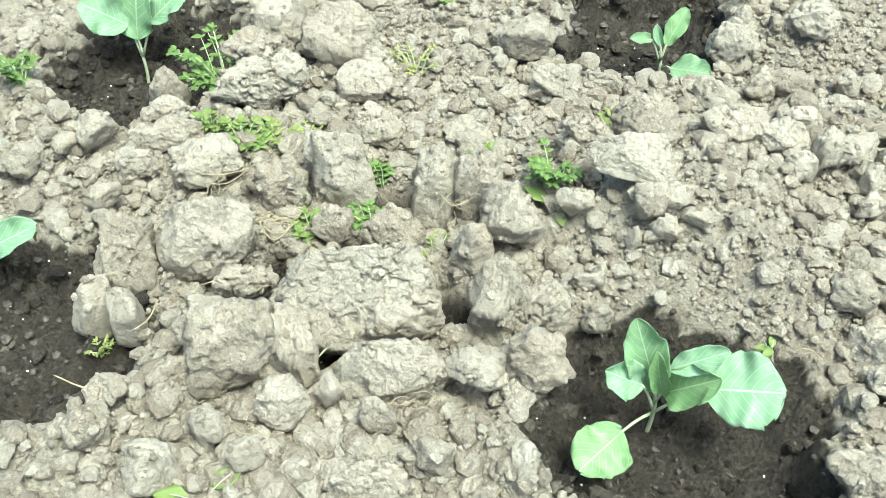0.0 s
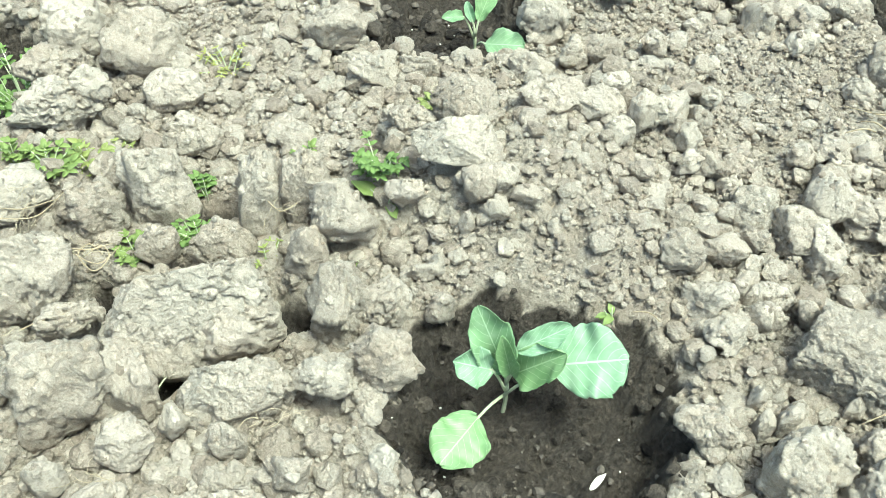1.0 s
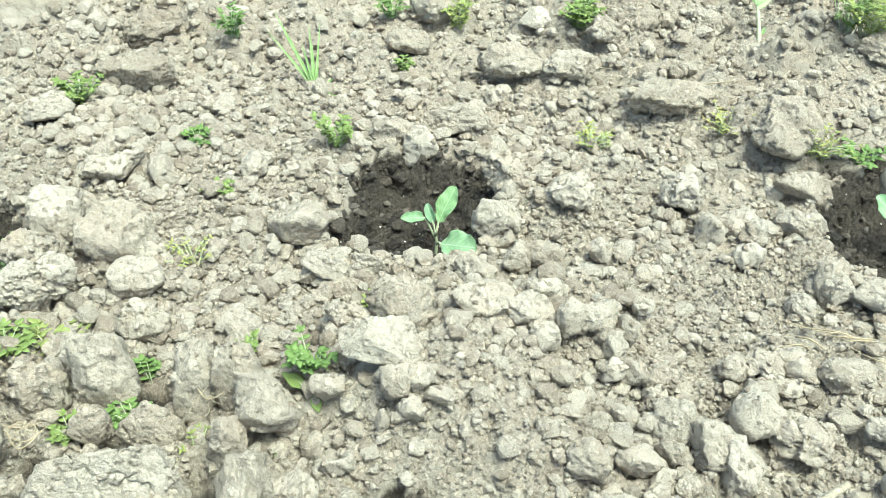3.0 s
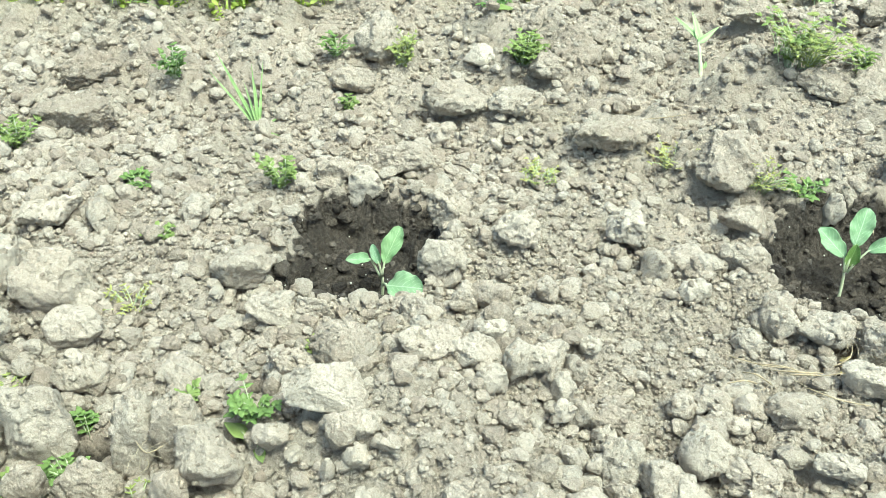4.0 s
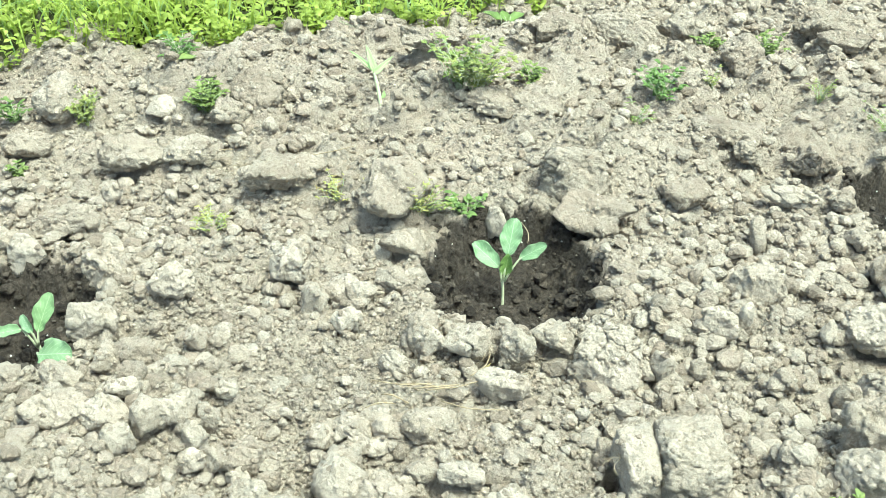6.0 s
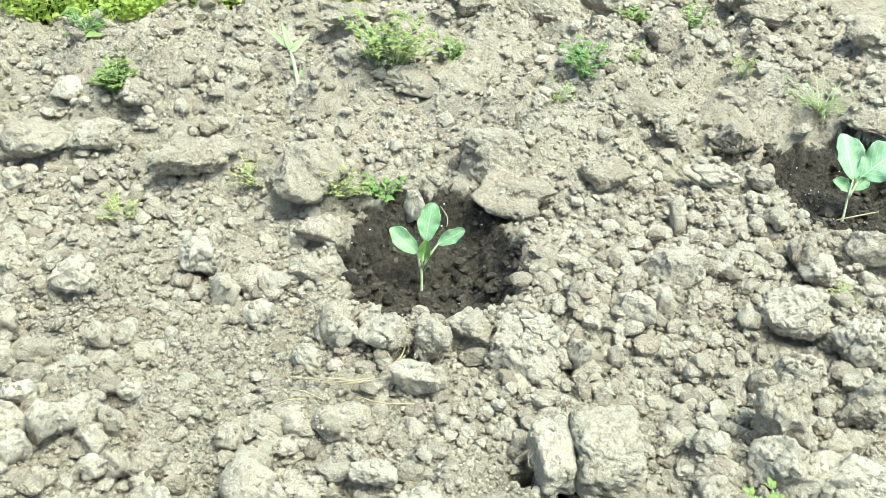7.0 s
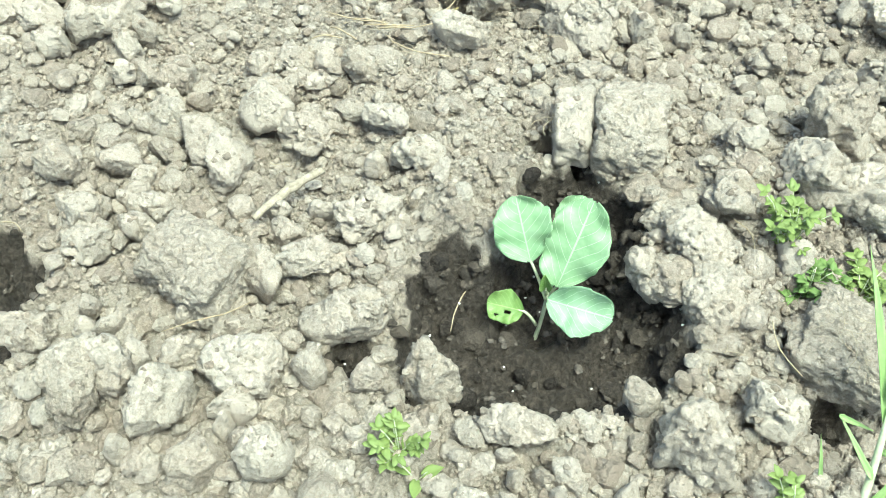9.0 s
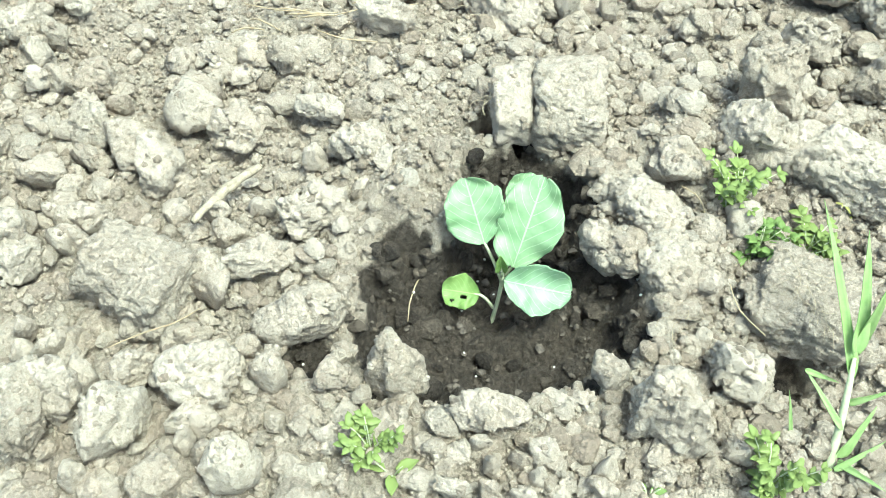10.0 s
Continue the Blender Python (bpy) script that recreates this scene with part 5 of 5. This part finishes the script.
grass_plant(-0.279, 1.687, [((-0.003, 0.008, -0.005), (-0.101, 0.066, 0.130), 0.012), ((-0.003, 0.008, -0.005), (-0.029, 0.066, 0.110), 0.011), ((-0.003, 0.008, -0.005), (0.061, 0.053, 0.030), 0.006), ((-0.003, 0.008, -0.005), (-0.068, 0.036, 0.100), 0.010), ((-0.003, 0.008, -0.005), (-0.023, 0.061, 0.070), 0.010), ((-0.003, 0.008, -0.005), (0.063, -0.045, 0.020), 0.005), ((-0.003, 0.008, -0.005), (-0.034, 0.029, 0.090), 0.009), ((-0.003, 0.008, -0.005), (-0.107, 0.037, 0.100), 0.009), ((-0.003, 0.008, -0.005), (-0.011, 0.084, 0.110), 0.008)],
            "tuft of thin pale grass blades in dry soil")
grass_plant(0.594, 2.023, [((-0.019, 0.047, 0.070), (-0.037, 0.095, 0.110), 0.020), ((-0.017, 0.043, 0.065), (0.023, 0.080, 0.090), 0.018), ((-0.019, 0.047, 0.070), (-0.073, 0.086, 0.100), 0.014), ((0.000, 0.019, 0.000), (0.004, 0.030, 0.030), 0.022)],
            "lone pale sprout with broad leaves in dry soil", stalk=(-0.019, 0.047, 0.070), mat=CABBAGE[3])


def straw(points, radius, look_of):
    """A loose stalk on the soil."""
    fine = []
    ctrl = [Vector(points[0]), *[Vector(p) for p in points], Vector(points[-1])]
    for a, b, c, d in zip(ctrl, ctrl[1:], ctrl[2:], ctrl[3:]):
        for k in range(5):
            s = k / 5
            fine.append(0.5 * (2 * b + (c - a) * s + (2 * a - 5 * b + 4 * c - d) * s * s + (3 * b - a - 3 * c + d) * s ** 3))
    fine.append(Vector(points[-1]))
    r = random.Random(int(points[0][0] * 1e4) + 77)
    fine = [p + Vector((r.uniform(-1, 1), r.uniform(-1, 1), r.uniform(-0.3, 0.6))) * radius * (0.15 if look_of == "thick" else 0.25) for p in fine]
    name = "stick" if look_of == "thick" else "straw"
    n = len(fine)
    ends = [radius * (0.55 + 0.45 * math.sin(math.pi * (k + 0.8) / (n + 0.6))) * r.uniform(0.9, 1.1) for k in range(n)]
    v, f = tube(fine, ends, 9 if name == "stick" else 6)
    lab = {"thick": "thick weathered pale stick lying on soil", "thin": "thin dry straw lying on soil", "green": "thin green grass stem lying between clods"}[look_of]
    ob = new(name, data_mesh(name, v, f, {"thick": WOOD, "thin": STRAW, "green": STALK}[look_of]))
    tagged(ob, lab, name)


straw([(0.610, 0.778, 0.018), (0.633, 0.820, 0.016), (0.652, 0.844, 0.016), (0.674, 0.866, 0.016)], 0.0062, "thick")
straw([(0.862, 0.697, -0.045), (0.863, 0.727, -0.045), (0.871, 0.756, -0.045), (0.886, 0.767, -0.045)], 0.0009, "thin")
straw([(1.151, 0.698, 0.012), (1.172, 0.732, 0.013), (1.189, 0.759, 0.015), (1.205, 0.777, 0.017)], 0.0012, "thin")
straw([(0.553, 0.608, 0.020), (0.585, 0.627, 0.020), (0.618, 0.643, 0.020), (0.641, 0.662, 0.020)], 0.0008, "thin")
straw([(0.977, 0.741, -0.045), (0.987, 0.731, -0.045), (1.000, 0.716, -0.045)], 0.0008, "thin")
straw([(-0.477, 0.421, 0.010), (-0.449, 0.418, 0.010), (-0.428, 0.417, 0.010)], 0.0011, "thin")
straw([(-0.342, 0.691, 0.030), (-0.328, 0.712, 0.030), (-0.313, 0.696, 0.030), (-0.321, 0.673, 0.030), (-0.341, 0.682, 0.030)], 0.0008, "thin")
straw([(-0.322, 0.698, 0.030), (-0.343, 0.712, 0.030), (-0.350, 0.694, 0.030), (-0.330, 0.675, 0.030)], 0.0007, "thin")
straw([(-0.373, 0.578, 0.030), (-0.355, 0.594, 0.030), (-0.332, 0.608, 0.030)], 0.0008, "thin")
straw([(-0.432, 0.511, 0.000), (-0.423, 0.532, 0.000), (-0.427, 0.563, 0.000)], 0.0010, "thin")
straw([(-0.221, 0.543, -0.020), (-0.213, 0.576, -0.020), (-0.197, 0.599, -0.020)], 0.0009, "green")
straw([(0.306, 0.724, 0.018), (0.325, 0.726, 0.018), (0.339, 0.717, 0.015)], 0.0008, "thin")
straw([(-0.154, 0.821, 0.025), (-0.133, 0.805, 0.026), (-0.116, 0.820, 0.028)], 0.0008, "thin")
straw([(-0.477, 0.742, 0.040), (-0.437, 0.744, 0.040), (-0.401, 0.768, 0.040)], 0.0007, "thin")
straw([(-0.460, 0.725, 0.040), (-0.416, 0.735, 0.040), (-0.398, 0.780, 0.040)], 0.0007, "thin")
straw([(0.867, 1.595, -0.003), (0.877, 1.564, -0.006), (0.874, 1.537, -0.008)], 0.0008, "thin")
straw([(0.898, 1.232, 0.003), (0.905, 1.257, 0.004), (0.924, 1.273, 0.006)], 0.0008, "thin")
straw([(1.639, 1.616, -0.060), (1.690, 1.630, -0.060), (1.735, 1.642, -0.060)], 0.0015, "thin")
straw([(-0.369, 0.702, 0.030), (-0.340, 0.703, 0.030), (-0.316, 0.718, 0.030)], 0.0008, "thin")
straw([(-0.358, 0.695, 0.030), (-0.322, 0.684, 0.030), (-0.307, 0.713, 0.030)], 0.0008, "thin")
straw([(1.184, 0.800, 0.028), (1.195, 0.814, 0.032), (1.189, 0.835, 0.037), (1.170, 0.848, 0.040)], 0.0008, "thin")
straw([(1.214, 0.722, 0.031), (1.222, 0.688, 0.030), (1.245, 0.658, 0.030)], 0.0008, "thin")
straw([(0.194, 1.779, 0.011), (0.244, 1.821, 0.012), (0.300, 1.828, 0.013)], 0.0011, "thin")
straw([(0.450, 1.769, 0.032), (0.505, 1.779, 0.039), (0.549, 1.796, 0.042)], 0.0009, "thin")
for k in range(9):   # withered stalks flat on the crumbs
    r = random.Random(640 + k)
    px, py, a, n = 0.60 + 0.022 * k, 1.125 + r.uniform(-0.035, 0.04), r.uniform(-0.7, 0.7), r.uniform(0.02, 0.05)
    straw([(px, py, 0.016), (px + n * math.cos(a), py + n * math.sin(a), r.uniform(0.018, 0.03)), (px + 2 * n * math.cos(a + 0.3), py + 2 * n * math.sin(a + 0.3), 0.014)], r.uniform(0.0007, 0.0014), "thin")
straw([(0.607, 1.153, 0.012), (0.656, 1.143, 0.012), (0.696, 1.144, 0.014)], 0.0009, "thin")

scrap = new("leaf_scrap", data_mesh("leaf_scrap", *blade((0.276, 0.532, -0.066), (0.292, 0.552, -0.060), 0.009, 0.3, pointed_leaf, 77, 8, 6)[:2], GRAIN))
tagged(scrap, "white scrap of a dried leaf on damp soil", "leaf")

ROOT = plain_material("dry pale roots", (0.34, 0.28, 0.19), (0.50, 0.43, 0.31), 200, 0.8)


def dry_roots(x, y, z, spread, strands, seed):
    """A tangle of hair-thin roots pulled up with the earth."""
    r = random.Random(seed)
    V, Fc = [], []
    for s in range(strands * 3 // 5):
        ang = r.uniform(0, 6.28)
        p = Vector((r.uniform(-0.3, 0.3) * spread, r.uniform(-0.3, 0.3) * spread, r.uniform(-0.004, 0.006)))
        pts, turn = [p.copy()], r.uniform(-0.22, 0.22)
        for k in range(9):
            ang += turn + r.uniform(-0.35, 0.35)
            p = p + Vector((math.cos(ang), math.sin(ang), r.uniform(-0.35, 0.3))) * spread * r.uniform(0.08, 0.18)
            pts.append(p.copy())
        v, f = tube(pts, [r.uniform(0.0002, 0.00045)] * 9 + [0.0002], 4)
        o = len(V)
        V.extend(v)
        Fc.extend(tuple(i + o for i in q) for q in f)
    ob = new("dry_roots", data_mesh("dry_roots", V, Fc, ROOT))
    ob.location = (x, y, z)
    tagged(ob, "tangle of thin pale dry roots on crumbly soil", "roots", kind="stuff")


dry_roots(-0.437, 0.764, 0.035, 0.045, 26, 40)
dry_roots(-0.344, 0.715, 0.020, 0.030, 14, 41)
dry_roots(-0.138, 0.805, 0.025, 0.030, 14, 42)
dry_roots(-0.411, 0.574, 0.020, 0.030, 8, 43)
dry_roots(-0.246, 0.425, 0.012, 0.025, 12, 44)
dry_roots(-0.068, 0.527, 0.012, 0.025, 8, 45)
dry_roots(-0.335, 0.696, 0.030, 0.025, 8, 46)
dry_roots(-0.090, 0.521, 0.012, 0.022, 9, 47)
dry_roots(0.951, 0.973, 0.036, 0.028, 14, 48)
dry_roots(0.915, 1.133, 0.031, 0.022, 8, 49)
dry_roots(1.189, 0.801, 0.029, 0.025, 9, 50)
dry_roots(1.282, 0.720, 0.051, 0.040, 16, 51)
dry_roots(1.309, 0.680, 0.030, 0.030, 10, 52)
dry_roots(0.713, 1.091, 0.010, 0.030, 10, 53)
dry_roots(0.861, 0.822, -0.050, 0.016, 6, 54)
dry_roots(1.159, 0.686, 0.015, 0.025, 9, 55)
dry_roots(0.623, 0.877, 0.005, 0.022, 7, 56)
dry_roots(0.333, 1.742, 0.033, 0.040, 16, 57)
dry_roots(0.274, 1.774, 0.022, 0.035, 9, 58)
dry_roots(0.665, 1.137, 0.010, 0.040, 12, 59)
dry_roots(0.776, 1.217, 0.020, 0.025, 12, 60)
dry_roots(0.901, 1.229, 0.018, 0.025, 7, 61)
dry_roots(0.952, 0.980, 0.031, 0.035, 12, 62)
dry_roots(0.643, 1.646, 0.066, 0.022, 8, 63)
dry_roots(0.914, 1.105, 0.010, 0.025, 6, 64)

# ---- the grass verge behind the bed ----
def verge_spots(r, count, left, right, near, deep, power):
    """Uneven clumps along the edge of the bed."""
    x = r.uniform(left, right, count)
    wander = 0.05 * fbm(np.stack([x * 7, 0 * x, 0 * x], 1), 3, 71) + 0.03 * fbm(np.stack([x * 26, 0 * x, 0 * x], 1), 2, 72)
    y = turf_line(x) + wander + near + r.uniform(0, 1, count) ** power * deep
    clump = fbm(np.stack([x * 9, y * 9, 0 * x], 1), 2, 73)
    keep = clump + r.uniform(-0.5, 0.5, count) > -0.15
    x, y = x[keep], y[keep]
    return x, y, ground_height(x, y)[0] - 0.01


def strips(centres, sides, widths):
    """Joins rows of centre points into flat tapering strips."""
    V = np.stack([c + sgn * sides * w[:, None] for c, w in zip(centres, widths) for sgn in (-0.5, 0.5)], 1)
    k = len(centres)
    b = np.arange(len(sides))[:, None] * 2 * k
    F = np.stack([b[:, 0][:, None] + np.array([[2 * j, 2 * j + 1, 2 * j + 3, 2 * j + 2]]) for j in range(k - 1)], 1)
    return V.reshape(-1, 3), F.reshape(-1, 4)


def verge_grass(name, label, count, seed, tall, wide, mat, place, flop):
    r = np.random.RandomState(seed)
    x, y, z = verge_spots(r, count, *place)
    n = len(x)
    h, w, ang, lean = r.uniform(0, 1, n) ** 1.6 * (tall[1] - tall[0]) + tall[0], r.uniform(*wide, n), r.uniform(0, 6.28, n), r.uniform(*flop, n)
    rows, widths = [], []
    for k in range(6):
        u = k / 5
        out = lean * h * u ** 1.8
        rows.append(np.stack([x + np.cos(ang) * out, y + np.sin(ang) * out, z + h * (u - 0.35 * lean * u ** 3)], 1))
        widths.append(w * (1 - u) ** 0.6 + 0.0004)
    v, f = strips(rows, np.stack([-np.sin(ang), np.cos(ang), 0 * ang], 1), widths)
    return tagged(new(name, mesh_object(name, v, f, mat)), label, "grass", kind="stuff")


def verge_herbs(name, label, count, seed, tall, leaf, mat, place, leaves=7):
    """Low herbs: a thin stem each, with small leaves all along it."""
    r = np.random.RandomState(seed)
    x, y, z = verge_spots(r, count, *place)
    n = len(x)
    h, ang, lean = r.uniform(*tall, n), r.uniform(0, 6.28, n), r.uniform(0.1, 0.8, n)
    V, F, base = [], [], 0
    def along(u):
        out = lean * h * u ** 1.4
        return np.stack([x + np.cos(ang) * out, y + np.sin(ang) * out, z + h * u], 1)
    def add(v, f):
        nonlocal base
        V.append(v)
        F.append(f + base)
        base += len(v)
    flat = np.stack([-np.sin(ang), np.cos(ang), 0 * ang], 1)
    add(*strips([along(u) for u in (0, 0.35, 0.7, 1)], flat, [np.full(n, 0.0016)] * 4))
    for k in range(leaves):
        u = (k + 0.9) / leaves * np.ones(n)
        a2, up, size = r.uniform(0, 6.28, n), r.uniform(-0.2, 0.7, n), r.uniform(*leaf, n)
        d = np.stack([np.cos(a2) * np.cos(up), np.sin(a2) * np.cos(up), np.sin(up)], 1) * size[:, None]
        c = along(u)
        add(*strips([c, c + d * 0.35, c + d * 0.7 - np.array([0, 0, 0.002]), c + d - np.array([0, 0, 0.005])],
                    np.stack([-np.sin(a2), np.cos(a2), 0.2 * r.normal(size=n)], 1), [size * 0.12, size * 0.55, size * 0.5, size * 0.05]))
    return tagged(new(name, mesh_object(name, np.concatenate(V), np.concatenate(F), mat)), label, "weeds", kind="stuff")


verge_herbs("verge_herbs", "low yellow-green leafy weeds along the bed's edge", 3900, 32, (0.03, 0.10), (0.012, 0.026), VERGE_HERB, (-2.6, 2.1, -0.03, 0.55, 1.3))
verge_herbs("verge_weeds", "fresh green small-leaved weeds among the grass", 2250, 35, (0.04, 0.14), (0.012, 0.030), VERGE_HERB, (-2.6, 2.1, 0.0, 0.8, 1.1))
verge_herbs("verge_broad_weeds", "dark green broad-leaved weeds behind the grass", 1300, 36, (0.08, 0.24), (0.035, 0.075), WEED[1], (-2.8, 2.0, 0.38, 1.2, 0.9), 6)
verge_grass("verge_grass", "bright green grass behind the tilled bed", 9500, 31, (0.06, 0.26), (0.003, 0.008), GRASS_FRESH, (-2.6, 2.1, -0.01, 0.8, 1.2), (0.15, 1.3))
verge_grass("verge_pale_grass", "pale yellowish grass tufts by the tilled bed", 1500, 37, (0.05, 0.20), (0.003, 0.006), GRASS_PALE, (-1.0, 1.5, -0.02, 0.5, 1.0), (0.2, 1.4))
